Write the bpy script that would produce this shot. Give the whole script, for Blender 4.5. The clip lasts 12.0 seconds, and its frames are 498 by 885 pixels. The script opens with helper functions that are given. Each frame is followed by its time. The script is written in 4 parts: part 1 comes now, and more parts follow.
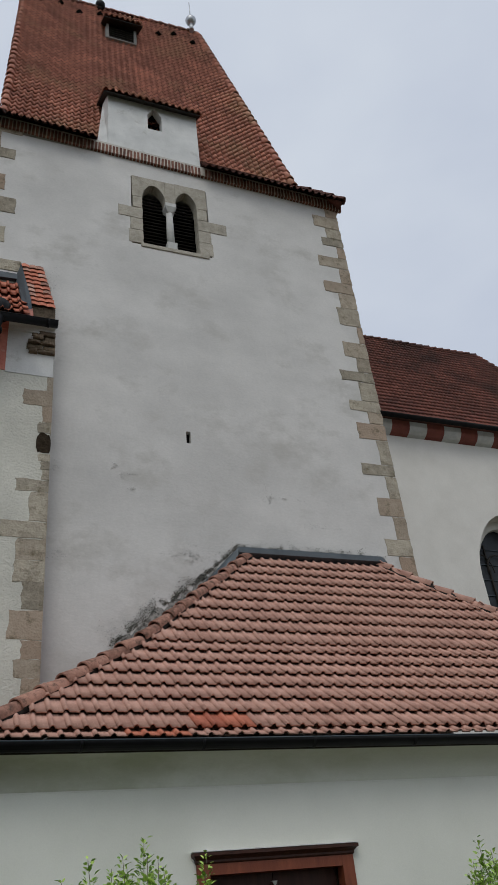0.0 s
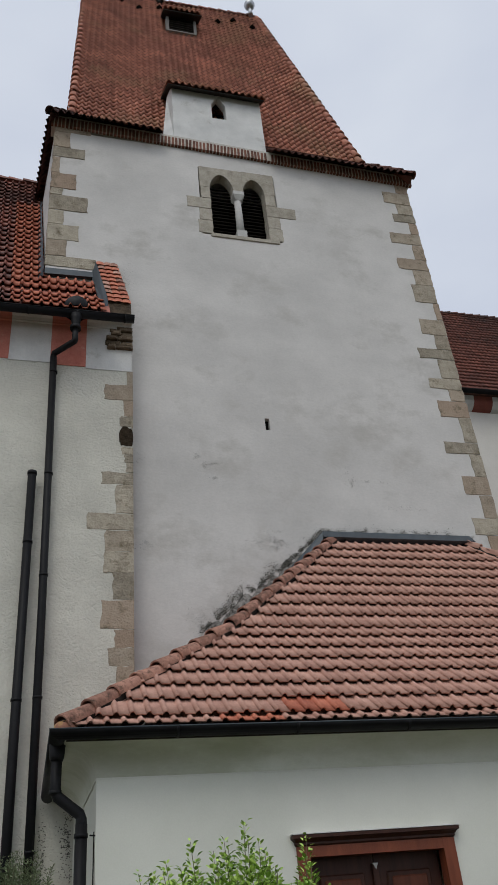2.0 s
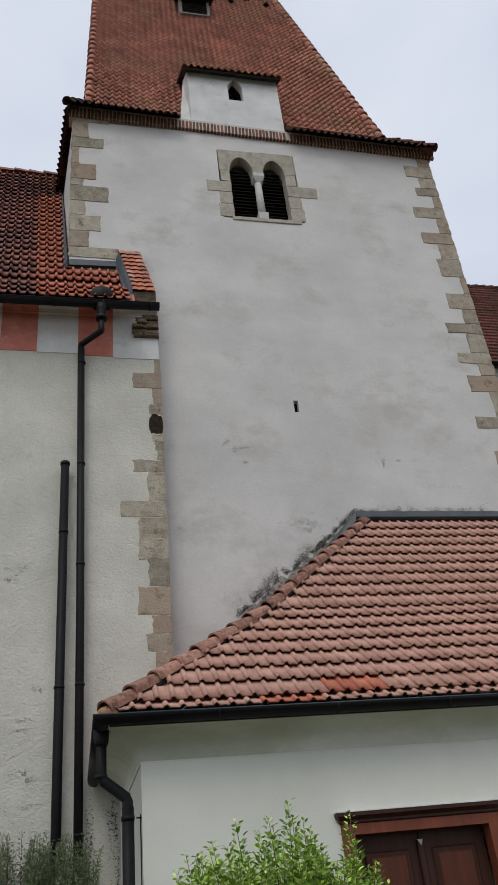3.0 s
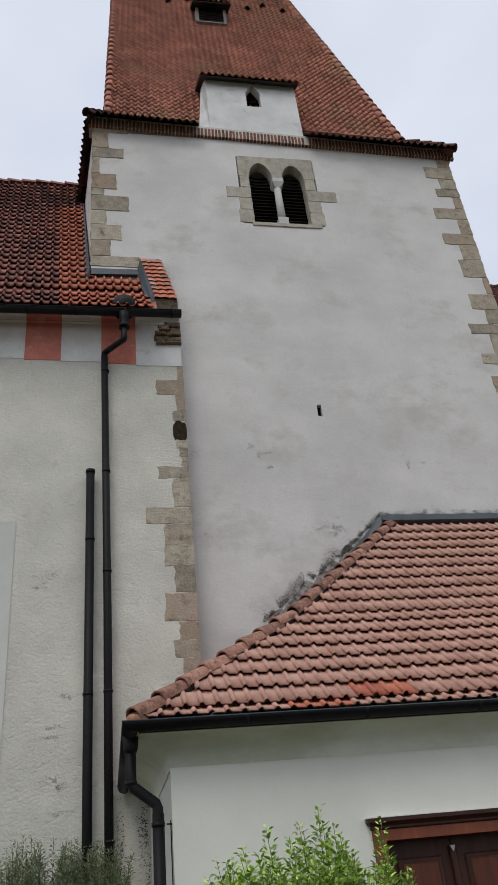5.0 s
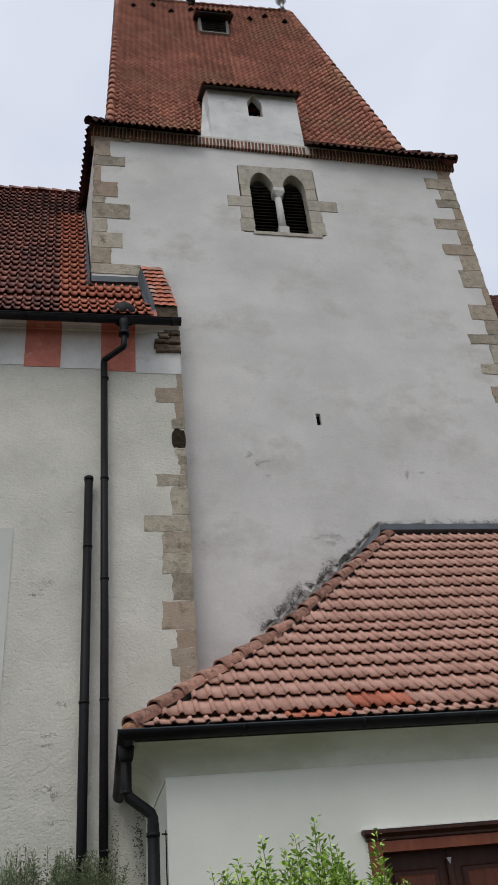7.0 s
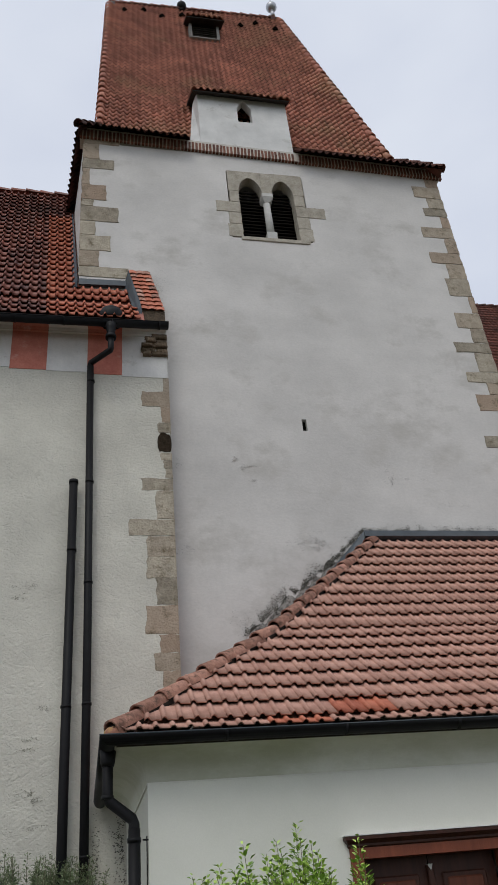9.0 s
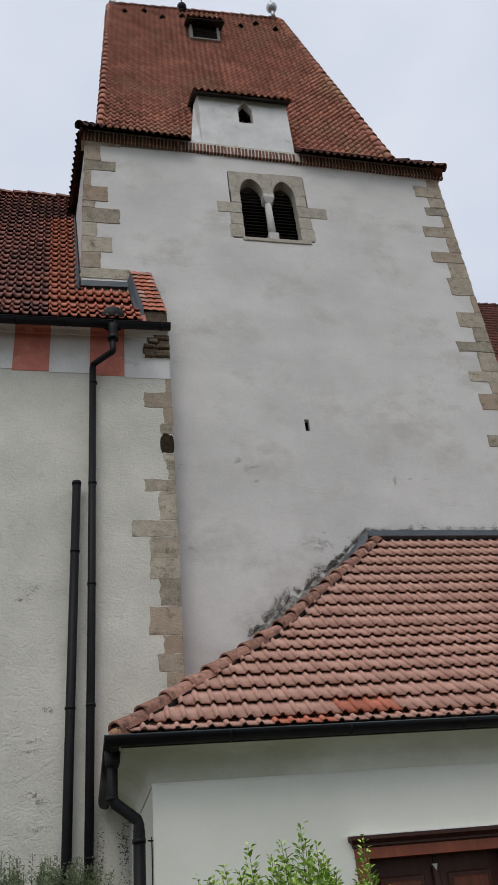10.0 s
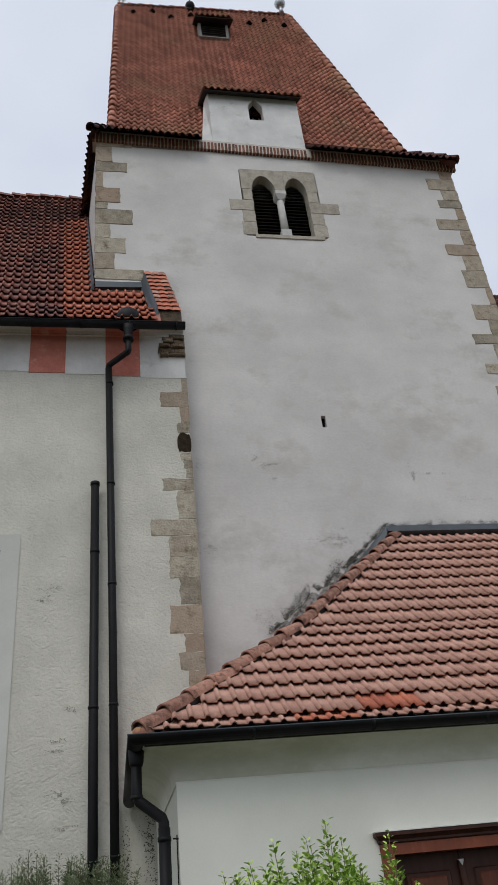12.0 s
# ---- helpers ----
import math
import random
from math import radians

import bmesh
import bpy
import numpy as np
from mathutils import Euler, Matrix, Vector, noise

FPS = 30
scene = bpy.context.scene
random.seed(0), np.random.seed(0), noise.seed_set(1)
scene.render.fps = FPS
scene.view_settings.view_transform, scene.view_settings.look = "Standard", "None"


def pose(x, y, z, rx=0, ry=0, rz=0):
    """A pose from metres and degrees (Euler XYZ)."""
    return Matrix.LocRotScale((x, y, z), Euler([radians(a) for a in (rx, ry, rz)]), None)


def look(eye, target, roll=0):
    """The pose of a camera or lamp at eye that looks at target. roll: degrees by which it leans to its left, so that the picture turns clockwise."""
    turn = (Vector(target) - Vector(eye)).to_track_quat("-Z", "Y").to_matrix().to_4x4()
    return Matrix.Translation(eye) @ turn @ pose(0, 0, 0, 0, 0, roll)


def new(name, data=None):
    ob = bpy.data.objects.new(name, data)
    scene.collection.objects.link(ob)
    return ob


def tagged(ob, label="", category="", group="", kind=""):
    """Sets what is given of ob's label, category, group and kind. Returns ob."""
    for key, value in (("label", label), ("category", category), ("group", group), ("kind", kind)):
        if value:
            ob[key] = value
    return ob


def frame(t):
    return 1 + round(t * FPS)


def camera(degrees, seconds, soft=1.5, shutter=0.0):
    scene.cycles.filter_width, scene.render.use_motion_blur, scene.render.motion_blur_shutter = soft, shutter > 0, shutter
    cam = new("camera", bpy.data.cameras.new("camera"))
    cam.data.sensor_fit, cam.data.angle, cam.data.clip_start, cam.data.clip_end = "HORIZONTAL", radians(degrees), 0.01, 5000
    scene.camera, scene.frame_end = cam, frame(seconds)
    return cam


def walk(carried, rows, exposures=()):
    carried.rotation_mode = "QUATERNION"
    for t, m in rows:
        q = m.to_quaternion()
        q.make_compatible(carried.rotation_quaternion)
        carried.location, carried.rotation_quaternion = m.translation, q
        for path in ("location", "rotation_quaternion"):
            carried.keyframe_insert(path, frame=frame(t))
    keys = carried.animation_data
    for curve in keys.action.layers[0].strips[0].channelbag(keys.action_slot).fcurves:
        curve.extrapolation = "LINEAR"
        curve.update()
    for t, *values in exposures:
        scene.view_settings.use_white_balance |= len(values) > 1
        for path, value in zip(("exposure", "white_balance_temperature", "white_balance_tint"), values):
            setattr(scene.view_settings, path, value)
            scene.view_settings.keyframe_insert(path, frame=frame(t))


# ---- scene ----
cam = camera(34.582, 12.0, soft=0.8)
PATH = [
    (0.0, pose(0.021, 0.001, 1.595, 123.024, 5.526, -19.792)),
    (0.5, pose(0.018, 0.001, 1.598, 123.069, 5.432, -19.082)),
    (1.0, pose(0.009, 0.010, 1.598, 123.252, 5.071, -17.220)),
    (1.5, pose(0.005, 0.010, 1.595, 123.183, 4.796, -15.336)),
    (2.0, pose(0.002, 0.008, 1.597, 122.563, 4.745, -13.595)),
    (2.5, pose(-0.002, 0.004, 1.595, 121.928, 5.041, -11.892)),
    (3.0, pose(-0.001, -0.001, 1.602, 121.601, 5.463, -10.620)),
    (3.5, pose(-0.002, -0.006, 1.599, 121.387, 5.681, -9.790)),
    (5.5, pose(-0.005, -0.003, 1.600, 122.462, 5.218, -8.464)),
    (6.0, pose(-0.005, -0.007, 1.605, 122.673, 5.124, -8.283)),
    (6.5, pose(-0.002, -0.004, 1.604, 122.809, 5.044, -8.314)),
    (7.0, pose(-0.001, -0.001, 1.605, 122.715, 5.020, -8.986)),
    (7.5, pose(-0.002, -0.004, 1.604, 122.787, 4.926, -9.762)),
    (9.5, pose(-0.003, -0.002, 1.600, 123.010, 5.033, -10.201)),
    (10.0, pose(-0.006, -0.004, 1.600, 123.036, 5.184, -9.880)),
    (10.5, pose(-0.004, -0.001, 1.600, 122.927, 5.307, -9.383)),
    (11.0, pose(-0.006, -0.001, 1.600, 122.958, 5.400, -8.975)),
    (11.5, pose(-0.008, -0.001, 1.603, 122.990, 5.428, -8.598)),
    (12.0, pose(-0.007, -0.000, 1.600, 123.028, 5.485, -8.239)),
]
walk(cam, PATH, [(0.0, -0.22, 6400, 5.5), (1.6, -0.19, 6420, 6), (2.6, -0.03, 6470, 7.5), (6.0, 0.03, 6480, 8), (9.5, -0.03, 6480, 7.5), (12.0, -0.02, 6470, 7.5)])

# ---- world and light: a bright overcast sky ----
world = bpy.data.worlds.new("overcast_sky")
scene.world = world
world.use_nodes = True
wn, wl = world.node_tree.nodes, world.node_tree.links
wn.clear()
w_out = wn.new("ShaderNodeOutputWorld")
w_bg = wn.new("ShaderNodeBackground")
w_sky = wn.new("ShaderNodeTexSky")
w_sky.sky_type, w_sky.sun_disc = "NISHITA", False
w_sky.sun_elevation, w_sky.sun_rotation = radians(48), radians(200)
w_coord = wn.new("ShaderNodeTexCoord")
w_map = wn.new("ShaderNodeMapping")
w_map.inputs["Scale"].default_value = (1.0, 1.0, 2.2)
w_noise = wn.new("ShaderNodeTexNoise")
w_noise.inputs["Scale"].default_value, w_noise.inputs["Detail"].default_value = 2.2, 5.0
w_noise.inputs["Roughness"].default_value = 0.45
w_ramp = wn.new("ShaderNodeValToRGB")
w_ramp.color_ramp.elements[0].position, w_ramp.color_ramp.elements[0].color = 0.32, (6.7, 7.1, 8.5, 1)
w_ramp.color_ramp.elements[1].position, w_ramp.color_ramp.elements[1].color = 0.68, (8.7, 9.0, 9.9, 1)
w_mix = wn.new("ShaderNodeMixRGB")
w_mix.inputs[0].default_value = 0.88
wl.new(w_coord.outputs["Generated"], w_map.inputs[0])
wl.new(w_map.outputs[0], w_noise.inputs["Vector"])
wl.new(w_noise.outputs["Fac"], w_ramp.inputs[0])
wl.new(w_sky.outputs[0], w_mix.inputs[1])
wl.new(w_ramp.outputs[0], w_mix.inputs[2])
wl.new(w_mix.outputs[0], w_bg.inputs[0])
wl.new(w_bg.outputs[0], w_out.inputs[0])
w_bg.inputs[1].default_value = 0.1

sun = new("sun", bpy.data.lights.new("sun", "SUN"))
sun.data.energy, sun.data.angle, sun.data.color = 1.0, radians(28), (1.0, 0.955, 0.89)
sun.matrix_world = look((-8, -16, 22), (0, 0, 0))


# ---- materials ----
def material(name, dark, light, scale=3.0, rough=0.85, fine=40.0, bump=0.15, spread=0.0, metal=0.0, stain=None,
             stain_at=0.62, stain_scale=0.8, depth=0.01, stretch=(1, 1, 1), tint=None, gloss=0.5, trowel=0.0):
    """A surface with broad and fine variation, relief, and stains where asked. spread: how far pieces differ."""
    m = bpy.data.materials.new(name)
    m.use_nodes = True
    n, l = m.node_tree.nodes, m.node_tree.links
    b = n["Principled BSDF"]
    b.inputs["Roughness"].default_value, b.inputs["Metallic"].default_value = rough, metal
    b.inputs["Specular IOR Level"].default_value = gloss
    co = n.new("ShaderNodeTexCoord")
    mp = n.new("ShaderNodeMapping")
    mp.inputs["Scale"].default_value = stretch
    geo = n.new("ShaderNodeNewGeometry")
    l.new(geo.outputs["Position"], mp.inputs[0])
    broad = n.new("ShaderNodeTexNoise")
    broad.inputs["Scale"].default_value, broad.inputs["Detail"].default_value = scale, 6.0
    broad.inputs["Roughness"].default_value = 0.6
    l.new(mp.outputs[0], broad.inputs["Vector"])
    grain = n.new("ShaderNodeTexNoise")
    grain.inputs["Scale"].default_value, grain.inputs["Detail"].default_value = fine, 6.0
    grain.inputs["Roughness"].default_value = 0.6
    l.new(mp.outputs[0], grain.inputs["Vector"])
    add = n.new("ShaderNodeMath")
    add.operation = "MULTIPLY_ADD"
    l.new(grain.outputs["Fac"], add.inputs[0])
    add.inputs[1].default_value = 0.35
    l.new(broad.outputs["Fac"], add.inputs[2])
    last = add.outputs[0]
    if spread:
        info = n.new("ShaderNodeObjectInfo")
        both = n.new("ShaderNodeMath")
        both.operation = "ADD"
        l.new(info.outputs["Random"], both.inputs[0])
        l.new(geo.outputs["Random Per Island"], both.inputs[1])
        wrap = n.new("ShaderNodeMath")
        wrap.operation = "FRACT"
        l.new(both.outputs[0], wrap.inputs[0])
        shift = n.new("ShaderNodeMath")
        shift.operation = "MULTIPLY_ADD"
        l.new(wrap.outputs[0], shift.inputs[0])
        shift.inputs[1].default_value = spread
        l.new(last, shift.inputs[2])
        less = n.new("ShaderNodeMath")
        less.operation = "SUBTRACT"
        l.new(shift.outputs[0], less.inputs[0])
        less.inputs[1].default_value = spread / 2
        last = less.outputs[0]
    ramp = n.new("ShaderNodeValToRGB")
    ramp.color_ramp.elements[0].position, ramp.color_ramp.elements[0].color = 0.38, (*dark, 1)
    ramp.color_ramp.elements[1].position, ramp.color_ramp.elements[1].color = 0.95, (*light, 1)
    l.new(last, ramp.inputs[0])
    colour = ramp.outputs[0]
    if tint:
        far = n.new("ShaderNodeMath")
        far.operation = "MULTIPLY"
        l.new(wrap.outputs[0], far.inputs[0])
        far.inputs[1].default_value = 7.0
        again = n.new("ShaderNodeMath")
        again.operation = "FRACT"
        l.new(far.outputs[0], again.inputs[0])
        some = n.new("ShaderNodeValToRGB")
        some.color_ramp.elements[0].position, some.color_ramp.elements[1].position = 0.45, 0.95
        some.color_ramp.elements[1].color = (0.75, 0.75, 0.75, 1)
        l.new(again.outputs[0], some.inputs[0])
        warm = n.new("ShaderNodeMixRGB")
        l.new(some.outputs[0], warm.inputs[0])
        l.new(colour, warm.inputs[1])
        warm.inputs[2].default_value = (*tint, 1)
        colour = warm.outputs[0]
    if stain:
        spots = n.new("ShaderNodeTexNoise")
        spots.inputs["Scale"].default_value, spots.inputs["Detail"].default_value = stain_scale, 9.0
        spots.inputs["Roughness"].default_value = 0.7
        l.new(mp.outputs[0], spots.inputs["Vector"])
        edge = n.new("ShaderNodeValToRGB")
        edge.color_ramp.elements[0].position, edge.color_ramp.elements[1].position = stain_at, min(stain_at + 0.16, 1)
        l.new(spots.outputs["Fac"], edge.inputs[0])
        over = n.new("ShaderNodeMixRGB")
        l.new(edge.outputs[0], over.inputs[0])
        l.new(colour, over.inputs[1])
        over.inputs[2].default_value = (*stain, 1)
        colour = over.outputs[0]
    l.new(colour, b.inputs["Base Color"])
    if bump:
        bp = n.new("ShaderNodeBump")
        bp.inputs["Strength"].default_value, bp.inputs["Distance"].default_value = bump, depth
        height = n.new("ShaderNodeMath")
        height.operation = "MULTIPLY_ADD"
        l.new(broad.outputs["Fac"], height.inputs[0])
        height.inputs[1].default_value = 0.3
        l.new(grain.outputs["Fac"], height.inputs[2])
        top = height.outputs[0]
        for turned, seed in ((0.75, 0.0), (-0.55, 3.7), (0.1, 8.1)) if trowel else ():
            way = n.new("ShaderNodeMapping")
            way.vector_type = "TEXTURE"
            way.inputs["Rotation"].default_value = (0, turned, 0)
            way.inputs["Location"].default_value = (seed, seed, seed)
            way.inputs["Scale"].default_value = (0.17, 0.2, 0.055)
            l.new(geo.outputs["Position"], way.inputs[0])
            mark = n.new("ShaderNodeTexNoise")
            mark.inputs["Scale"].default_value, mark.inputs["Detail"].default_value = 1.0, 4.0
            mark.inputs["Distortion"].default_value = 0.6
            l.new(way.outputs[0], mark.inputs["Vector"])
            only = n.new("ShaderNodeValToRGB")
            only.color_ramp.elements[0].position, only.color_ramp.elements[1].position = 0.58, 0.76
            l.new(mark.outputs["Fac"], only.inputs[0])
            dig = n.new("ShaderNodeMath")
            dig.operation = "MULTIPLY_ADD"
            l.new(only.outputs[0], dig.inputs[0])
            dig.inputs[1].default_value = -trowel
            l.new(top, dig.inputs[2])
            top = dig.outputs[0]
        l.new(top, bp.inputs["Height"])
        l.new(bp.outputs[0], b.inputs["Normal"])
    return m


PLASTER_TOWER = material("tower_limewash", (0.46, 0.445, 0.425), (0.67, 0.645, 0.615), 0.6, 0.92, 16, 0.35, stain=(0.455, 0.435, 0.405), stain_at=0.53, stain_scale=0.7, depth=0.012, stretch=(1, 1, 1.35), trowel=0.10)
PLASTER_ROUGH = material("rough_lime_plaster", (0.46, 0.445, 0.39), (0.66, 0.64, 0.56), 1.1, 0.95, 22, 0.8, stain=(0.34, 0.325, 0.275), stain_at=0.61, stain_scale=1.0, depth=0.022, trowel=0.30)
PLASTER_SMOOTH = material("smooth_painted_plaster", (0.59, 0.59, 0.52), (0.72, 0.715, 0.645), 0.7, 0.9, 60, 0.1)
PLASTER_COVE = material("olive_tinted_plaster", (0.56, 0.56, 0.475), (0.70, 0.70, 0.62), 0.7, 0.9, 60, 0.1, stain=(0.51, 0.515, 0.41), stain_at=0.46, stain_scale=0.9, stretch=(0.5, 1, 1))
PLASTER_CHOIR = material("cream_lime_plaster", (0.60, 0.57, 0.52), (0.74, 0.71, 0.66), 0.9, 0.93, 20, 0.3)
SURROUND = material("smooth_grey_plaster", (0.46, 0.46, 0.42), (0.57, 0.57, 0.525), 1.2, 0.92, 40, 0.15)
STONE = material("quoin_sandstone", (0.225, 0.195, 0.148), (0.47, 0.415, 0.325), 6.0, 0.92, 30, 1.0, spread=0.38, stain=(0.15, 0.122, 0.075), stain_at=0.53, stain_scale=5.0, depth=0.025, tint=(0.34, 0.235, 0.165))
STONE_FRAME = material("bell_opening_sandstone", (0.24, 0.215, 0.17), (0.50, 0.455, 0.38), 6.0, 0.92, 30, 0.9, spread=0.12, stain=(0.15, 0.13, 0.10), stain_at=0.60, stain_scale=6.0, depth=0.02)
STONE_PALE = material("pale_column_stone", (0.42, 0.41, 0.39), (0.58, 0.57, 0.54), 6.0, 0.9, 50, 0.3)
TILE_PINK = material("weathered_pink_clay", (0.38, 0.197, 0.147), (0.63, 0.37, 0.285), 5.0, 0.8, 55, 0.35, spread=0.2, stain=(0.20, 0.13, 0.095), stain_at=0.67, stain_scale=5.0, depth=0.004)
TILE_RED = material("dark_red_clay", (0.33, 0.12, 0.08), (0.72, 0.305, 0.203), 1.0, 0.68, 40, 0.3, spread=0.34, stain=(0.46, 0.27, 0.152), stain_at=0.52, stain_scale=0.35, depth=0.004)
TILE_DARK = material("sooty_red_clay", (0.10, 0.035, 0.028), (0.37, 0.125, 0.086), 3.0, 0.58, 40, 0.3, spread=0.35, stain=(0.07, 0.03, 0.024), stain_at=0.61, stain_scale=0.6, depth=0.004)
TILE_CHOIR = material("brown_red_clay", (0.085, 0.031, 0.025), (0.29, 0.098, 0.068), 0.8, 0.75, 30, 0.3, spread=0.25, stain=(0.055, 0.027, 0.022), stain_at=0.52, stain_scale=0.35, depth=0.004)
TILE_SOOT = material("blackened_red_clay", (0.06, 0.027, 0.022), (0.20, 0.07, 0.05), 1.5, 0.8, 30, 0.3, spread=0.4, stain=(0.035, 0.022, 0.018), stain_at=0.50, stain_scale=0.3, depth=0.004)
# red limewash with the eave's shade put into its colour
PAINT_RED_SHADED = material("shaded_red_limewash", (0.13, 0.035, 0.026), (0.24, 0.07, 0.05), 3.0, 0.93, 30, 0.3)
TILE_NEW = material("new_orange_clay", (0.34, 0.092, 0.052), (0.62, 0.21, 0.12), 5.0, 0.7, 50, 0.2, spread=0.3, stain=(0.15, 0.05, 0.036), stain_at=0.68, stain_scale=3.0, depth=0.003)
TILE_HIP = material("lichened_hip_clay", (0.16, 0.072, 0.05), (0.52, 0.27, 0.195), 9.0, 0.85, 45, 0.6, spread=0.3, stain=(0.09, 0.052, 0.036), stain_at=0.50, stain_scale=11.0, depth=0.006)
TILE_LICHEN = material("yellow_lichened_clay", (0.16, 0.07, 0.045), (0.42, 0.20, 0.13), 9.0, 0.85, 45, 0.6, stain=(0.42, 0.30, 0.07), stain_at=0.52, stain_scale=9.0, depth=0.006)
RUBBLE = material("brown_rubble", (0.05, 0.035, 0.022), (0.19, 0.14, 0.09), 9.0, 0.95, 30, 1.0, spread=0.3, depth=0.03)
BRICK = material("cornice_brick", (0.085, 0.035, 0.024), (0.23, 0.098, 0.064), 9.0, 0.9, 60, 0.4, spread=0.4)
MORTAR = material("lime_mortar", (0.42, 0.39, 0.34), (0.60, 0.56, 0.50), 9.0, 0.95, 60, 0.5)
METAL_BLACK = material("dark_brown_painted_metal", (0.003, 0.003, 0.004), (0.010, 0.010, 0.011), 5.0, 0.55, 60, 0.05, gloss=0.2)
LEAD = material("blue_grey_sheet_metal", (0.022, 0.031, 0.039), (0.06, 0.075, 0.088), 4.0, 0.45, 40, 0.1, metal=0.2)
ZINC = material("galvanised_metal", (0.35, 0.36, 0.38), (0.55, 0.56, 0.58), 6.0, 0.4, 60, 0.1, metal=0.7)
PAINT_RED = material("faded_red_limewash", (0.38, 0.105, 0.078), (0.64, 0.25, 0.185), 3.0, 0.93, 30, 0.3, stain=(0.60, 0.36, 0.30), stain_at=0.60, stain_scale=3.5)
PAINT_WHITE = material("white_frieze_limewash", (0.52, 0.515, 0.50), (0.75, 0.74, 0.715), 2.0, 0.93, 25, 0.3, stain=(0.36, 0.34, 0.305), stain_at=0.58, stain_scale=2.2)
WOOD_CASE = material("red_brown_stained_wood", (0.11, 0.027, 0.012), (0.22, 0.06, 0.027), 3.0, 0.5, 30, 0.2, stretch=(4, 4, 0.6), gloss=0.3)
WOOD_DOOR = material("dark_brown_stained_wood", (0.022, 0.008, 0.005), (0.06, 0.020, 0.011), 3.0, 0.5, 30, 0.2, stretch=(6, 6, 0.5), gloss=0.25)
WOOD_WORN = material("bleached_grey_wood", (0.14, 0.13, 0.12), (0.30, 0.285, 0.27), 6.0, 0.9, 40, 0.4)
WOOD_PANEL = material("brown_door_panel_wood", (0.055, 0.016, 0.008), (0.12, 0.035, 0.017), 3.0, 0.5, 30, 0.2, stretch=(6, 6, 0.5), gloss=0.25)
# dark wood whose colour also carries the shade of slats, slab edges and hip gaps
WOOD_AND_SHADE = material("dark_wood_and_shade", (0.018, 0.015, 0.013), (0.05, 0.043, 0.037), 5.0, 0.9, 40, 0.4, gloss=0.2)
# near-black standing in for the shade inside openings; also colours the vent tiles
SHADE = material("interior_shade_and_vent_black", (0.006, 0.005, 0.005), (0.013, 0.012, 0.011), 5.0, 0.95, 40, 0.2, gloss=0.0)
GRASS = material("worn_grass_and_gravel", (0.06, 0.06, 0.035), (0.15, 0.14, 0.095), 1.2, 0.95, 30, 0.6)
LEAF = material("fresh_green_leaf", (0.13, 0.25, 0.02), (0.52, 0.70, 0.15), 9.0, 0.45, 50, 0.1, spread=0.8)
LEAF_GREY = material("grey_green_leaf", (0.085, 0.12, 0.055), (0.30, 0.37, 0.20), 9.0, 0.7, 50, 0.1, spread=0.6)
TWIG = material("green_brown_twig", (0.05, 0.045, 0.02), (0.11, 0.10, 0.05), 9.0, 0.8, 50, 0.2)
MOSS = material("black_mortar_stain", (0.028, 0.027, 0.022), (0.125, 0.12, 0.10), 14.0, 0.95, 60, 0.6)
FILLET = material("mottled_mortar_fillet", (0.20, 0.19, 0.17), (0.40, 0.385, 0.36), 9.0, 0.95, 40, 0.8, stain=(0.03, 0.028, 0.023), stain_at=0.44, stain_scale=11.0, depth=0.02)
GLASS = material("old_leaded_glass", (0.012, 0.014, 0.016), (0.03, 0.033, 0.036), 4.0, 0.25, 20, 0.1, gloss=0.2)


# ---- building helpers ----
def box(bm, x0, x1, y0, y1, z0, z1):
    v = [bm.verts.new((x, y, z)) for z in (z0, z1) for y in (y0, y1) for x in (x0, x1)]
    for f in ((0, 2, 3, 1), (4, 5, 7, 6), (0, 1, 5, 4), (2, 6, 7, 3), (0, 4, 6, 2), (1, 3, 7, 5)):
        bm.faces.new([v[i] for i in f])
    return bm


def boxed(*size):
    return box(bmesh.new(), *size)


def hull(bm, low, high):
    """A solid between two loops of equally many points."""
    a, b = [bm.verts.new(p) for p in low], [bm.verts.new(p) for p in high]
    n = len(a)
    for i in range(n):
        bm.faces.new((a[i], a[(i + 1) % n], b[(i + 1) % n], b[i]))
    bm.faces.new(a[::-1]), bm.faces.new(b)
    return bm


def tube(bm, points, radius, sides=12, caps=True, ends=None):
    """A pipe through points; ends: radii at each point."""
    rings = []
    for i, p in enumerate(points):
        p = Vector(p)
        before, after = Vector(points[max(i - 1, 0)]), Vector(points[min(i + 1, len(points) - 1)])
        way = (after - before).normalized()
        side = way.cross(Vector((0.3, 1, 0.1))).normalized()
        up = side.cross(way).normalized()
        r = ends[i] if ends else radius
        rings.append([bm.verts.new(p + r * (math.cos(a) * side + math.sin(a) * up))
                      for a in (2 * math.pi * k / sides for k in range(sides))])
    for r0, r1 in zip(rings, rings[1:]):
        for k in range(sides):
            f = bm.faces.new((r0[k], r0[(k + 1) % sides], r1[(k + 1) % sides], r1[k]))
            f.smooth = True
    if caps:
        bm.faces.new(rings[0][::-1]), bm.faces.new(rings[-1])
    return bm


def chamfer(bm, width, segments=1):
    bmesh.ops.bevel(bm, geom=list(bm.edges), offset=width, segments=segments, affect="EDGES", profile=0.6)
    return bm


def mesh_of(name, bm, mat):
    bmesh.ops.recalc_face_normals(bm, faces=bm.faces)
    data = bpy.data.meshes.new(name)
    bm.to_mesh(data)
    bm.free()
    data.materials.append(mat)
    return data


def part(name, bm, mat, parent=None, label=""):
    ob = new(name, mesh_of(name, bm, mat))
    ob.parent = parent
    return tagged(ob, label)


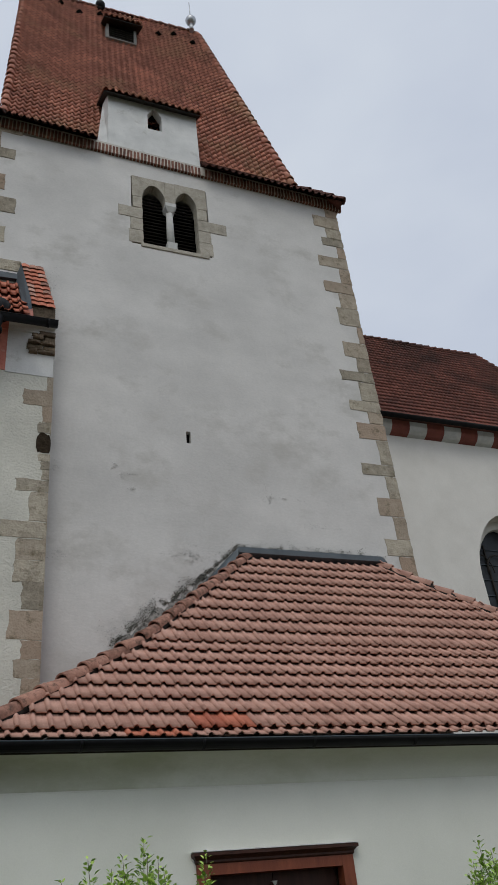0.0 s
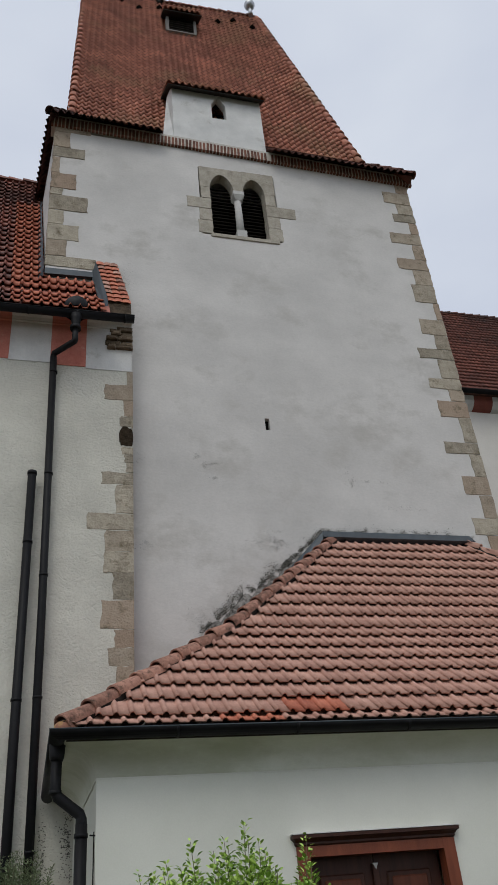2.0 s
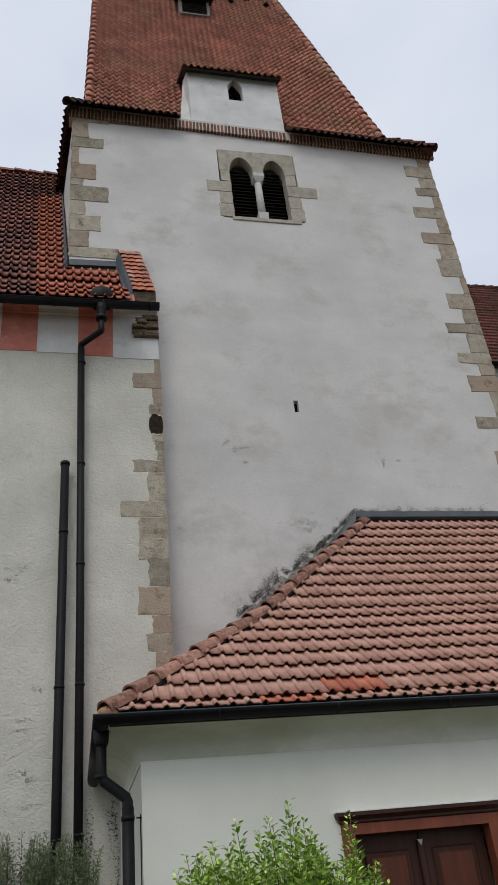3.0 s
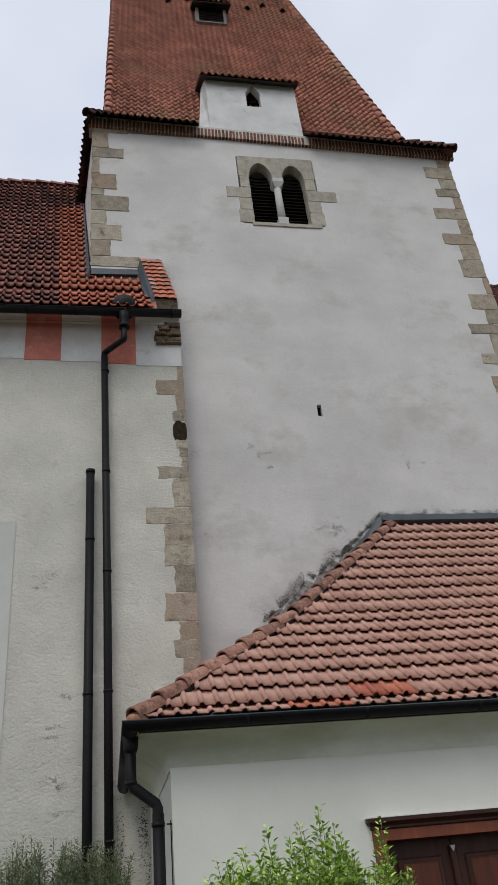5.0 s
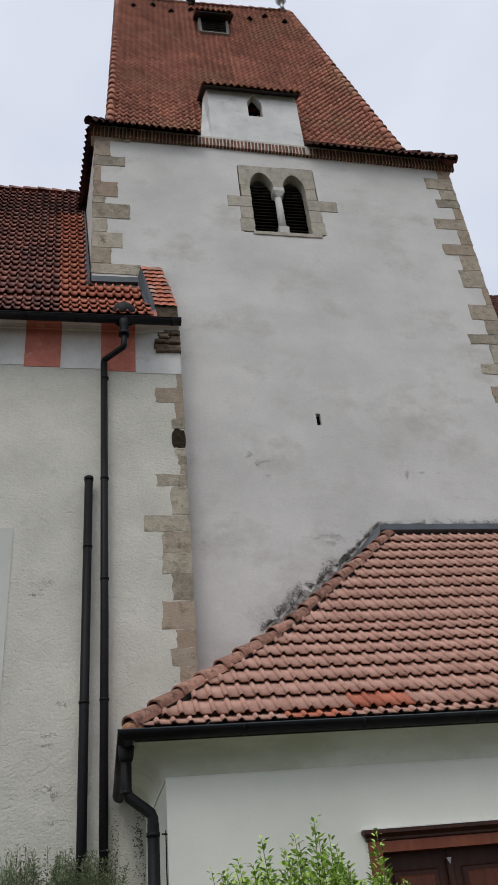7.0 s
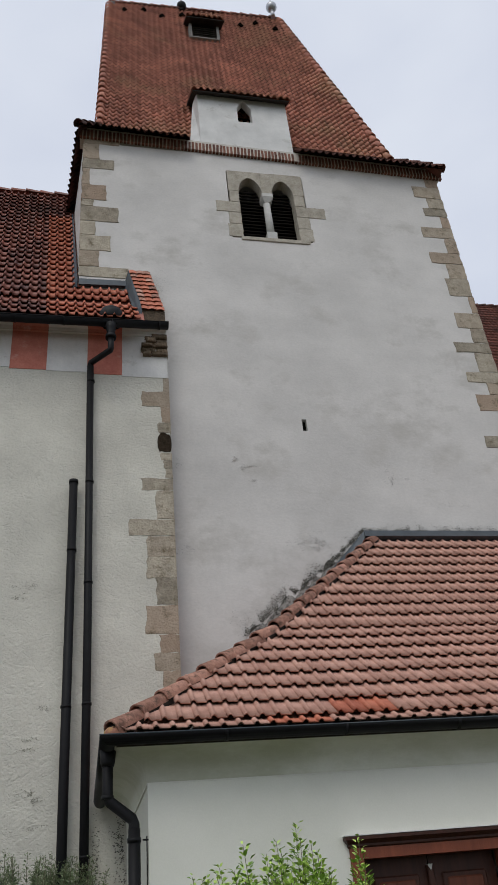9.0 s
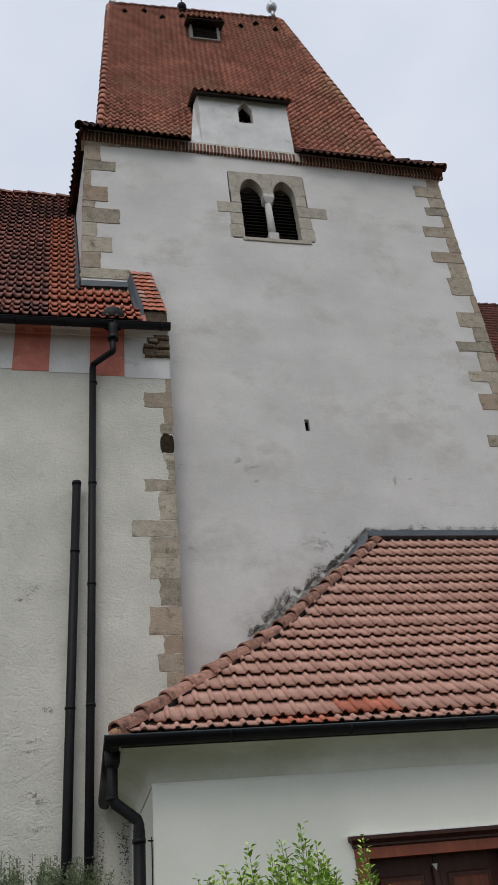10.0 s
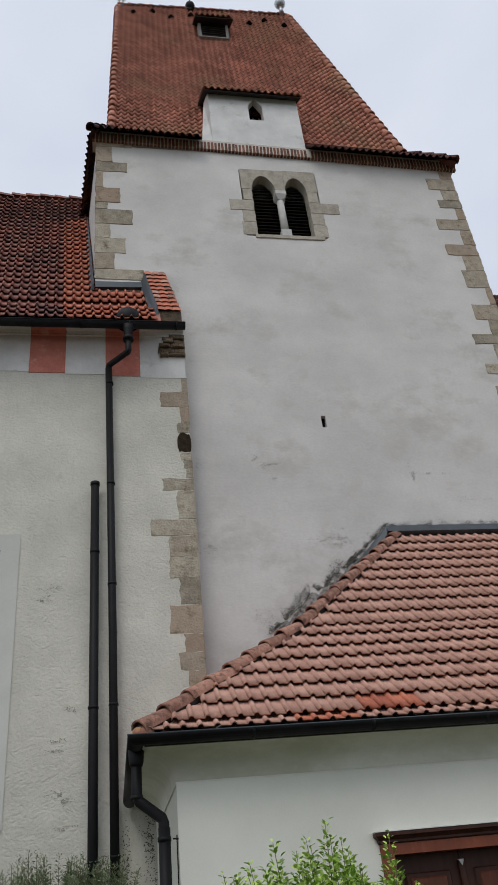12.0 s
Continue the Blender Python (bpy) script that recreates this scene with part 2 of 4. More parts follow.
def thing(name, label, category, at=(0, 0, 0), group="", kind=""):
    ob = new(name)
    ob.location = at
    ob.empty_display_size = 0.3
    return tagged(ob, label, category, group, kind)


def arch_height(x, centre, half, spring, rise, power=2.0):
    """Height of an arch over x."""
    d = min(abs(x - centre) / half, 1.0)
    return spring + rise * (1 - d ** power) ** (1 / power)


def pierced(bm, x0, x1, y0, y1, z0, z1, holes, steps=14):
    """A slab with arched holes: each hole is centre, half width, sill, spring, rise, power."""
    cuts = {x0, x1}
    for c, h, *_ in holes:
        for i in range(steps + 1):
            cuts.add(round(c - h * math.cos(math.pi * i / steps), 5))
    cuts = sorted(cuts)
    for a, b in zip(cuts, cuts[1:]):
        mid = (a + b) / 2
        hole = next((h for h in holes if abs(mid - h[0]) < h[1]), None)
        if hole is None:
            box(bm, a, b, y0, y1, z0, z1)
            continue
        c, half, sill, spring, rise, power = hole
        if sill > z0:
            box(bm, a, b, y0, y1, z0, sill)
        za, zb = (arch_height(v, c, half, spring, rise, power) for v in (a, b))
        hull(bm, [(a, y0, za), (b, y0, zb), (b, y0, z1), (a, y0, z1)], [(a, y1, za), (b, y1, zb), (b, y1, z1), (a, y1, z1)])
    bmesh.ops.remove_doubles(bm, verts=bm.verts, dist=1e-4)
    return bm


# ---- roof tiles ----
ROLL = ((0.0, -0.002), (0.05, 0.016), (0.12, 0.029), (0.20, 0.033), (0.28, 0.027), (0.34, 0.013), (0.39, 0.0), (0.64, 0.0), (0.68, 0.005), (0.73, 0.0), (1.0, -0.002))
PAN = ((0.0, -0.006), (0.07, 0.022), (0.17, 0.046), (0.27, 0.042), (0.36, 0.012), (0.45, -0.010), (0.72, -0.012), (1.0, -0.006))
WAVE_FAR = ((0.0, -0.007), (0.18, 0.006), (0.36, 0.02), (0.54, 0.016), (0.76, -0.006), (1.0, -0.007))
WAVE = ((0.0, -0.014), (0.12, 0.010), (0.25, 0.040), (0.38, 0.045), (0.52, 0.024), (0.68, -0.010), (0.85, -0.019), (1.0, -0.014))


def tile_arrays(width, gauge, profile):
    """Corners and faces of one tile: x across, y up the slope, z off the roof."""
    long = gauge * 1.12
    lift, thick, drop = (0.064, 0.016, 0.053) if profile is ROLL else (0.026, 0.013, 0.019) if len(profile) < 6 else (0.060, 0.014, 0.050) if profile is PAN else (0.044, 0.014, 0.034)
    verts = [(x * width * 1.02, 0.0, z + lift) for x, z in profile]
    verts += [(x * width * 1.02, long, z + lift - drop) for x, z in profile]
    verts += [(x * width * 1.02, 0.008, z + lift - thick) for x, z in profile]
    n = len(profile)
    faces = [(i, i + 1, n + i + 1, n + i) for i in range(n - 1)]
    faces += [(2 * n + i, 2 * n + i + 1, i + 1, i) for i in range(n - 1)]
    return verts, faces


def inside(u, v, poly):
    hit = False
    for (ax, ay), (bx, by) in zip(poly, poly[1:] + poly[:1]):
        if (ay > v) != (by > v) and u < (bx - ax) * (v - ay) / (by - ay) + ax:
            hit = not hit
    return hit


def tile_roof(parent, corner, across, upward, poly, width, gauge, profile, choose, singles=None, shift=0.0, name="roof_tile"):
    """Lays tiles on a slope. poly: the slope's outline in metres across and up. choose(u, v): the tile's material.
    singles(u, v): whether a tile is an object of its own; the others are joined."""
    across, upward, corner = Vector(across).normalized(), Vector(upward).normalized(), Vector(corner)
    normal = across.cross(upward)
    verts, faces = tile_arrays(width, gauge, profile)
    rng = random.Random(7)
    joined, meshes = {}, {}
    us, vs = [p[0] for p in poly], [p[1] for p in poly]
    base = np.array(verts)
    for j in range(int(min(vs) / gauge), int(max(vs) / gauge) + 1):
        for i in range(int(min(us) / width) - 1, int(max(us) / width) + 2):
            u, v = i * width + shift, j * gauge
            if not inside(u + width / 2, v + gauge * 0.5, poly):
                continue
            mat = choose(u, v)
            turn = Matrix((across, upward, normal)).transposed().to_4x4()
            loose = 0.5 if profile is ROLL else 1.0
            jitter = pose(rng.gauss(0, 0.002) * loose, rng.gauss(0, 0.004) * loose, rng.gauss(0, 0.0018) * loose, rng.gauss(0, 0.35) * loose, rng.gauss(0, 0.5) * loose, rng.gauss(0, 0.35) * loose)
            m = Matrix.Translation(corner + across * u + upward * v + normal * 0.012) @ turn @ jitter
            if singles and singles(u, v):
                if mat.name not in meshes:
                    data = bpy.data.meshes.new(name)
                    data.from_pydata(verts, [], faces)
                    data.materials.append(mat)
                    data.polygons.foreach_set("use_smooth", [k < len(profile) - 1 for k in range(len(faces))])
                    meshes[mat.name] = data
                ob = new(name, meshes[mat.name])
                ob.parent, ob.matrix_world = parent, m
            else:
                joined.setdefault(mat.name, []).append(base @ np.array(m.to_3x3()).T + np.array(m.translation))
    for key, blocks in joined.items():
        n = len(verts)
        data = bpy.data.meshes.new("tile_field")
        data.from_pydata(np.concatenate(blocks).tolist(), [], [tuple(k * n + c for c in f) for k in range(len(blocks)) for f in faces])
        data.materials.append(bpy.data.materials[key])
        data.polygons.foreach_set("use_smooth", [k < len(profile) - 1 for _ in blocks for k in range(len(faces))])
        ob = new("tile_field", data)
        ob.parent = parent
        tagged(ob, kind="stuff")


def cap_row(parent, start, end, length, radius, mat, name="hip_tile", turn=0.0):
    """Overlapping half-round tiles along a hip or ridge, from its low end."""
    start, end = Vector(start), Vector(end)
    way = (end - start).normalized()
    side = way.cross(Vector((0, 0, 1))).normalized()
    up = side.cross(way)
    bm = bmesh.new()
    rings = []
    for y, r in ((0.0, radius), (length * 1.18, radius * 0.80)):
        for q in (r, r - 0.018):
            rings.append([bm.verts.new((q * math.cos(a), y, q * math.sin(a) + (0.03 if y == 0 else 0.0)))
                          for a in (math.pi * (k / 8 * 1.16 - 0.08) for k in range(9))])
    for a, b in ((0, 2), (0, 1), (1, 3)):
        for k in range(8):
            f = bm.faces.new((rings[a][k], rings[a][k + 1], rings[b][k + 1], rings[b][k]))
            f.smooth = a == 0 and b == 2
    data = mesh_of(name, bm, mat)
    rng = random.Random(3)
    for i in range(int((end - start).length / length + 0.5)):
        m = Matrix.Translation(start + way * (i * length)) @ Matrix((side, way, up)).transposed().to_4x4()
        ob = new(name, data)
        ob.parent = parent
        ob.matrix_world = m @ pose(rng.gauss(0, 0.004), 0, rng.gauss(0, 0.003), rng.gauss(0, 1.0), rng.gauss(0, 1.5), rng.gauss(0, 1.0))


# ---- ground ----
bm = bmesh.new()
ring = [bm.verts.new((1500 * math.cos(a), 1500 * math.sin(a), 0)) for a in (2 * math.pi * k / 48 for k in range(48))]
bm.faces.new(ring)
tagged(part("ground", bm, GRASS), "mown grass and earth of a churchyard", "ground", kind="structure")

# ---- the tower ----
TX0, TX1, TY0, TY1, TZ = -0.300, 8.53, 12.25, 17.75, 18.15
WX0, WX1, WZ0, WZ1 = 3.05, 4.93, 15.27, 17.55      # stone field of the belfry window
SKEW = 0.105                                       # the west face runs outward, metres for each metre back
tower = thing("church_tower", "white limewashed church tower with stone quoins and steep red tiled roof", "church tower")
bm = bmesh.new()
SX0, SX1, SZ0, SZ1 = 4.02, 4.11, 10.03, 10.30      # slit
T = 0.9
for x0, x1, z0, z1 in ((TX0, WX0, 0, TZ), (WX1, TX1, 0, TZ), (WX0, WX1, WZ1, TZ), (WX0, SX0, 0, WZ0), (SX1, WX1, 0, WZ0), (SX0, SX1, 0, SZ0), (SX0, SX1, SZ1, WZ0)):
    box(bm, x0, x1, TY0, TY0 + T, z0, z1)
hull(bm, [(TX0 - SKEW * T, TY0 + T, 0), (TX0 + T, TY0 + T, 0), (TX0 + T, TY1, 0), (TX0 - SKEW * (TY1 - TY0), TY1, 0)],
     [(TX0 - SKEW * T, TY0 + T, TZ), (TX0 + T, TY0 + T, TZ), (TX0 + T, TY1, TZ), (TX0 - SKEW * (TY1 - TY0), TY1, TZ)])
hull(bm, [(TX0, TY0, 0), (TX0 + 0.001, TY0 + T, 0), (TX0 - SKEW * T, TY0 + T, 0)], [(TX0, TY0, TZ), (TX0 + 0.001, TY0 + T, TZ), (TX0 - SKEW * T, TY0 + T, TZ)])
box(bm, TX1 - T, TX1, TY0 + T, TY1, 0, TZ)
box(bm, TX0 + T, TX1 - T, TY1 - T, TY1, 0, TZ)
bmesh.ops.remove_doubles(bm, verts=bm.verts, dist=1e-4)
tower_wall = part("wall", bm, PLASTER_TOWER, tower, "patchy greyish white limewash")
# black sheet just behind the slit paints its inner shade
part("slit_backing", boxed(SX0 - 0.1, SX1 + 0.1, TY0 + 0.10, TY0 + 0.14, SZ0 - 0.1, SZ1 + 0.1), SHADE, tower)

# tower roof: kicked eave, steep slopes, short ridge
EAVE = [(-0.43, 11.90, 18.28), (8.60, 11.90, 17.94), (8.60, 18.10, 17.94), (-1.11, 18.10, 18.28)]
KICK = [(0.04, 12.60, 19.22), (7.62, 12.60, 19.02), (7.62, 17.40, 19.02), (0.04, 17.40, 19.22)]
RIDGE_L, RIDGE_R = (0.29, 15.0, 29.50), (6.38, 15.2, 30.2)
bm = bmesh.new()
e, k = [bm.verts.new(p) for p in EAVE], [bm.verts.new(p) for p in KICK]
rl, rr = bm.verts.new(RIDGE_L), bm.verts.new(RIDGE_R)
for i in range(1, 4):
    bm.faces.new((e[i], e[(i + 1) % 4], k[(i + 1) % 4], k[i]))
gap = [[bm.verts.new(Vector(p).lerp(Vector(q), (x - p[0]) / (q[0] - p[0]))) for p, q in ((EAVE[0], EAVE[1]), (KICK[0], KICK[1]))] for x in (2.20, 4.86)]
bm.faces.new((e[0], gap[0][0], gap[0][1], k[0])), bm.faces.new((gap[1][0], e[1], k[1], gap[1][1]))
bm.faces.new((k[0], k[1], rr, rl)), bm.faces.new((k[1], k[2], rr)), bm.faces.new((k[2], k[3], rl, rr)), bm.faces.new((k[3], k[0], rl))
tower_roof = part("roof", bm, TILE_SOOT, tower, "steep red clay tile roof with short ridge")
TW, TG = 0.174, 0.255


def slope_tiles(parent, a, b, c, d, width, gauge, profile, choose, singles=None, shift=0.0):
    """Tiles on the slope a b c d: a to b its foot, d to c its head."""
    a, b, c, d = (Vector(p) for p in (a, b, c, d))
    across = (b - a).normalized()
    upward = ((d - a) - across * (d - a).dot(across)).normalized()
    poly = [((p - a).dot(across), (p - a).dot(upward)) for p in (a, b, c, d)]
    tile_roof(parent, a, across, upward, poly, width, gauge, profile, choose, singles, shift)


red = lambda u, v: TILE_RED
slope_tiles(tower_roof, KICK[0], KICK[1], RIDGE_R, RIDGE_L, TW, TG, WAVE, red, lambda u, v: 2.4 < u < 4.8 and 4.5 < v < 8.5)
for a, b in ((0.0, 0.294), (0.589, 1.0)):
    foot = [Vector(EAVE[0]).lerp(Vector(EAVE[1]), f) for f in (a, b)]
    head = [Vector(KICK[0]) if a == 0 else Vector((foot[0].x, KICK[0][1], KICK[0][2] - 0.0264 * foot[0].x)), Vector(KICK[1]) if b == 1 else Vector((foot[1].x, KICK[0][1], KICK[0][2] - 0.0264 * foot[1].x))]
    slope_tiles(tower_roof, foot[0], foot[1], head[1], head[0], TW, TG, WAVE, lambda u, v: TILE_SOOT)
slope_tiles(tower_roof, EAVE[3], EAVE[0], KICK[0], KICK[3], TW, TG, WAVE, lambda u, v: TILE_SOOT)
slope_tiles(tower_roof, EAVE[1], EAVE[2], KICK[2], KICK[1], TW, TG, WAVE, lambda u, v: TILE_SOOT)
slope_tiles(tower_roof, KICK[3], KICK[0], RIDGE_L, RIDGE_L, TW, TG, WAVE, red)
slope_tiles(tower_roof, KICK[1], KICK[2], RIDGE_R, RIDGE_R, TW, TG, WAVE, red)
for a, b, m in ((KICK[0], RIDGE_L, TILE_RED), (KICK[1], RIDGE_R, TILE_RED), (EAVE[0], KICK[0], TILE_SOOT), (EAVE[1], KICK[1], TILE_SOOT), (RIDGE_L, RIDGE_R, TILE_DARK)):
    cap_row(tower_roof, a, b, 0.36, 0.12, m)

# ---- the nave beside the tower ----
NY, NZ, NX1 = 11.85, 12.0, 1.41
nave = thing("church_nave", "rough white plastered church nave with dark red tiled roof", "church", (0, 0, 0))
bm = bmesh.new()
plan = [(-9.0, NY), (NX1, NY), (NX1, TY0 - 0.004), (TX0 - 0.004, TY0 - 0.004), (TX0 - 0.6, 18.7), (-9.0, 18.7)]
hull(bm, [(x, y, 0) for x, y in plan], [(x, y, NZ) for x, y in plan])
nave_wall = part("wall", bm, PLASTER_ROUGH, nave, "rough off-white lime plaster with dirt stains")
NE_Y, NE_Z, NK_Y, NK_Z, NR_Y, NR_Z = 11.28, 11.74, 11.90, 12.72, 15.3, 19.75   # eave, kick, ridge
LEAN = -0.10                                       # the tile columns run askew, like the tower's west face
bm = bmesh.new()
hull(bm, [(-9.3, NE_Y, NE_Z), (-9.3, NK_Y, NK_Z), (-9.3, NR_Y, NR_Z), (-9.3, 19.1, 12.02), (-9.3, NY, 12.02), (-9.3, NE_Y + 0.06, NE_Z)], [(TX0 - 0.01, NE_Y, NE_Z), (TX0 - 0.01, NK_Y, NK_Z), (TX0 - 0.01, NR_Y, NR_Z), (TX0 - 0.01, 19.1, 12.02), (TX0 - 0.01, NY, 12.02), (TX0 - 0.01, NE_Y + 0.06, NE_Z)])
hull(bm, [(TX0, NE_Y, NE_Z), (TX0, NK_Y, NK_Z), (TX0, TY0 - 0.01, 13.42), (TX0, TY0 - 0.01, 12.02), (TX0, NY, 12.02), (TX0, NE_Y + 0.06, NE_Z)], [(0.95, NE_Y, NE_Z), (0.95, NK_Y, NK_Z), (0.95, TY0 - 0.01, 13.42), (0.95, TY0 - 0.01, 12.02), (0.95, NY, 12.02), (0.95, NE_Y + 0.06, NE_Z)])
nave_roof = part("roof", bm, TILE_DARK, nave, "dark red pantile roof patched with new orange tiles")
patch = random.Random(17)


def nave_mix(u, v):
    """New tiles beside the tower, a mix near the ridge."""
    if u > 8.22 and v < 5.4:
        return TILE_NEW
    return TILE_CHOIR if v > 5.2 and patch.random() < 0.75 else TILE_DARK


def nave_tiles(y0, z0, y1, z1, poly, choose, singles):
    tile_roof(nave_roof, (-9.1 + LEAN * (y0 - NE_Y), y0, z0), (1, 0, 0), (LEAN * (y1 - y0), y1 - y0, z1 - z0), poly, 0.172, 0.336, PAN, choose, singles)


NS, NK = math.dist((NK_Y, NK_Z), (NR_Y, NR_Z)), math.dist((NE_Y, NE_Z), (NK_Y, NK_Z))
near_tower = lambda u, v: u > 7.3
nave_tiles(NK_Y, NK_Z, NR_Y, NR_Z, [(0, 0), (8.86, 0), (8.86, NS), (0, NS)], nave_mix, lambda u, v: u > 7.3 and v < 5.0)
nave_tiles(NK_Y, NK_Z, NR_Y, NR_Z, [(8.86, 0), (9.98, 0), (9.92, 0.75), (8.86, 0.75)], nave_mix, near_tower)
nave_tiles(NE_Y, NE_Z, NK_Y, NK_Z, [(0, 0), (9.98, 0), (9.96, NK), (0, NK)], nave_mix, near_tower)
cap_row(nave_roof, (-9.1, NR_Y, NR_Z + 0.03), (TX0, NR_Y, NR_Z + 0.03), 0.38, 0.12, TILE_DARK, "ridge_tile")

# ---- the choir beyond the tower ----
CY = 13.4
choir = thing("church_choir", "cream plastered church choir with dark red hipped roof", "church")
FAR = 1.4                                          # the choir stands behind the tower
choir.scale, choir.location = (FAR, FAR, FAR), (0, 0, 1.6 * (1 - FAR))
bm = bmesh.new()
pierced(bm, TX1 + 0.004, 16.4, CY, CY + 0.7, 0, 12.0, [(12.05, 1.06, 4.6, 8.2, 1.6, 1.8)])
box(bm, 15.7, 16.4, CY + 0.7, 17.2, 0, 12.0), box(bm, TX1 + 0.004, 15.7, 16.6, 17.2, 0, 12.0)
choir_wall = part("wall", bm, PLASTER_CHOIR, choir, "smooth cream lime plaster")
CE_Y, CE_Z, CR_Y, CR_Z = 13.02, 12.02, 15.3, 16.55
bm = bmesh.new()
v = [bm.verts.new(p) for p in ((TX1 + 0.01, CE_Y, CE_Z), (16.6, CE_Y, CE_Z), (14.55, CR_Y, CR_Z), (TX1 + 0.01, CR_Y, CR_Z), (16.6, 17.6, CE_Z), (TX1 + 0.01, 17.6, CE_Z))]
for f in ((0, 1, 2, 3), (1, 4, 2), (4, 5, 3, 2), (0, 5, 4, 1), (0, 3, 5)):
    bm.faces.new([v[i] for i in f])
choir_roof = part("roof", bm, TILE_SOOT, choir, "dark red clay tile roof with hipped end")
dark = lambda u, v: TILE_CHOIR
slope_tiles(choir_roof, (TX1, CE_Y, CE_Z), (16.6, CE_Y, CE_Z), (14.55, CR_Y, CR_Z), (TX1, CR_Y, CR_Z), 0.118, 0.19, WAVE_FAR, dark, lambda u, v: 1.6 < u < 3.6 and v > 2.6)
cap_row(choir_roof, (16.6, CE_Y, CE_Z), (14.55, CR_Y, CR_Z), 0.24, 0.075, TILE_CHOIR)
cap_row(choir_roof, (14.55, CR_Y, CR_Z + 0.03), (TX1, CR_Y, CR_Z + 0.03), 0.24, 0.075, TILE_SOOT, "ridge_tile")

# ---- the annex in front ----
AX0, AX1, AY, AZ = 0.655, 11.6, 8.68, 3.50
DX0, DX1, DZ = 2.70, 4.38, 2.43                    # door opening
annex = thing("church_annex", "low white plastered annex with hipped pink tile roof against the tower", "annex", (0, 0, 0))
bm = bmesh.new()
box(bm, AX0, DX0, AY, AY + 0.5, 0, AZ), box(bm, DX1, AX1, AY, AY + 0.5, 0, AZ), box(bm, DX0, DX1, AY, AY + 0.5, DZ, AZ)
hull(bm, [(AX0, AY + 0.5, 0), (AX0 + 0.5, AY + 0.5, 0), (AX0 + 0.45, NY - 0.005, 0), (AX0 - 0.05, NY - 0.005, 0)],
     [(AX0, AY + 0.5, AZ), (AX0 + 0.5, AY + 0.5, AZ), (AX0 + 0.45, NY - 0.005, AZ), (AX0 - 0.05, NY - 0.005, AZ)])
box(bm, AX1 - 0.5, AX1, AY + 0.5, 13.39, 0, AZ)
bmesh.ops.remove_doubles(bm, verts=bm.verts, dist=1e-4)
annex_wall = part("wall", bm, PLASTER_SMOOTH, annex, "smooth greenish white painted plaster")
AE_Y, AE_Z, AR_Y, AR_Z = 8.28, 3.565, 12.195, 7.655
AL, AR, HL, HR = 0.22, 12.0, 5.0, 7.61
AK_Y, AK_Z = 10.135, 5.268                         # the slope steepens here
share = (AK_Y - AE_Y) / (AR_Y - AE_Y)
KL, KR = AL + (HL - AL) * share, AR + 0.13 + (HR - AR) * share
bm = bmesh.new()
back = TY0 - 0.01
left_z = AE_Z + (NX1 + 0.02 - AL) * (AK_Z - AE_Z) / (KL - AL)
roof_plan = {"a": (AL + 0.13, AE_Y + 0.11, AE_Z + 0.10), "b": (AR - 0.13, AE_Y + 0.11, AE_Z + 0.10), "k": (KL, AK_Y, AK_Z), "m": (KR, AK_Y, AK_Z), "h": (HL, AR_Y, AR_Z), "r": (HR, AR_Y, AR_Z),
             "c": (AL, 11.83, AE_Z), "n": (NX1 + 0.02, 11.83, left_z), "o": (NX1 + 0.02, back, left_z), "p": (KL, back, AK_Z), "q": (HL, back, AR_Z), "s": (HR, back, AR_Z), "t": (KR, 12.8, AK_Z), "u": (AR, 13.38, AE_Z)}
v = {key: bm.verts.new(p) for key, p in roof_plan.items()}
for loop in ("abmk", "kmrh", "akponc", "khqp", "butm", "mtsr", "hrsq"):
    bm.faces.new([v[key] for key in loop])
annex_roof = part("roof", bm, TILE_PINK, annex, "weathered pinkish clay tile roof with hips")
AW, AG, FIRST = 0.1705, 0.340, 0.165               # tile width, gauge, and the short course at the eave
foot_y, foot_z = AE_Y + FIRST * 0.7247, AE_Z + FIRST * 0.6891


def annex_mix(low, high):
    """New tiles between two places along the eave, in the lowest row."""
    return lambda u, v: TILE_NEW if v < 0.1 and low < u < high else TILE_PINK


near_door = lambda u, v: 1.2 < u < 6.2
slope_tiles(annex_roof, (AL + 0.06, AE_Y, AE_Z), (AR - 0.06, AE_Y, AE_Z), (AR - 0.22, foot_y, foot_z), (AL + 0.22, foot_y, foot_z), AW, FIRST, ROLL, annex_mix(1.50, 2.16), near_door, AW * 0.4)
slope_tiles(annex_roof, (AL + 0.22, foot_y, foot_z), (AR - 0.22, foot_y, foot_z), (KR - 0.06, AK_Y, AK_Z), (KL + 0.06, AK_Y, AK_Z), AW, AG, ROLL, annex_mix(2.12, 2.86), near_door)
slope_tiles(annex_roof, (KL + 0.06, AK_Y, AK_Z), (KR - 0.06, AK_Y, AK_Z), (HR - 0.06, AR_Y, AR_Z), (HL + 0.06, AR_Y, AR_Z), AW, AG, ROLL, lambda u, v: TILE_PINK, lambda u, v: u < 3.4 and v < 1.0, -0.06)
pink = lambda u, v: TILE_PINK
slope_tiles(annex_roof, (AL + 0.08, 11.83, AE_Z), (AL + 0.08, AE_Y + 0.5, AE_Z), (KL, AK_Y + 0.4, AK_Z), (KL, 11.83, AK_Z), AW, AG, ROLL, pink)
slope_tiles(annex_roof, (KL, 12.2, AK_Z), (KL, AK_Y + 0.4, AK_Z), (HL, 12.18, AR_Z), (HL, 12.2, AR_Z), AW, AG, ROLL, pink)
slope_tiles(annex_roof, (AR, AE_Y, AE_Z), (AR, 13.38, AE_Z), (KR, 12.8, AK_Z), (KR, AK_Y, AK_Z), AW, AG, ROLL, pink)
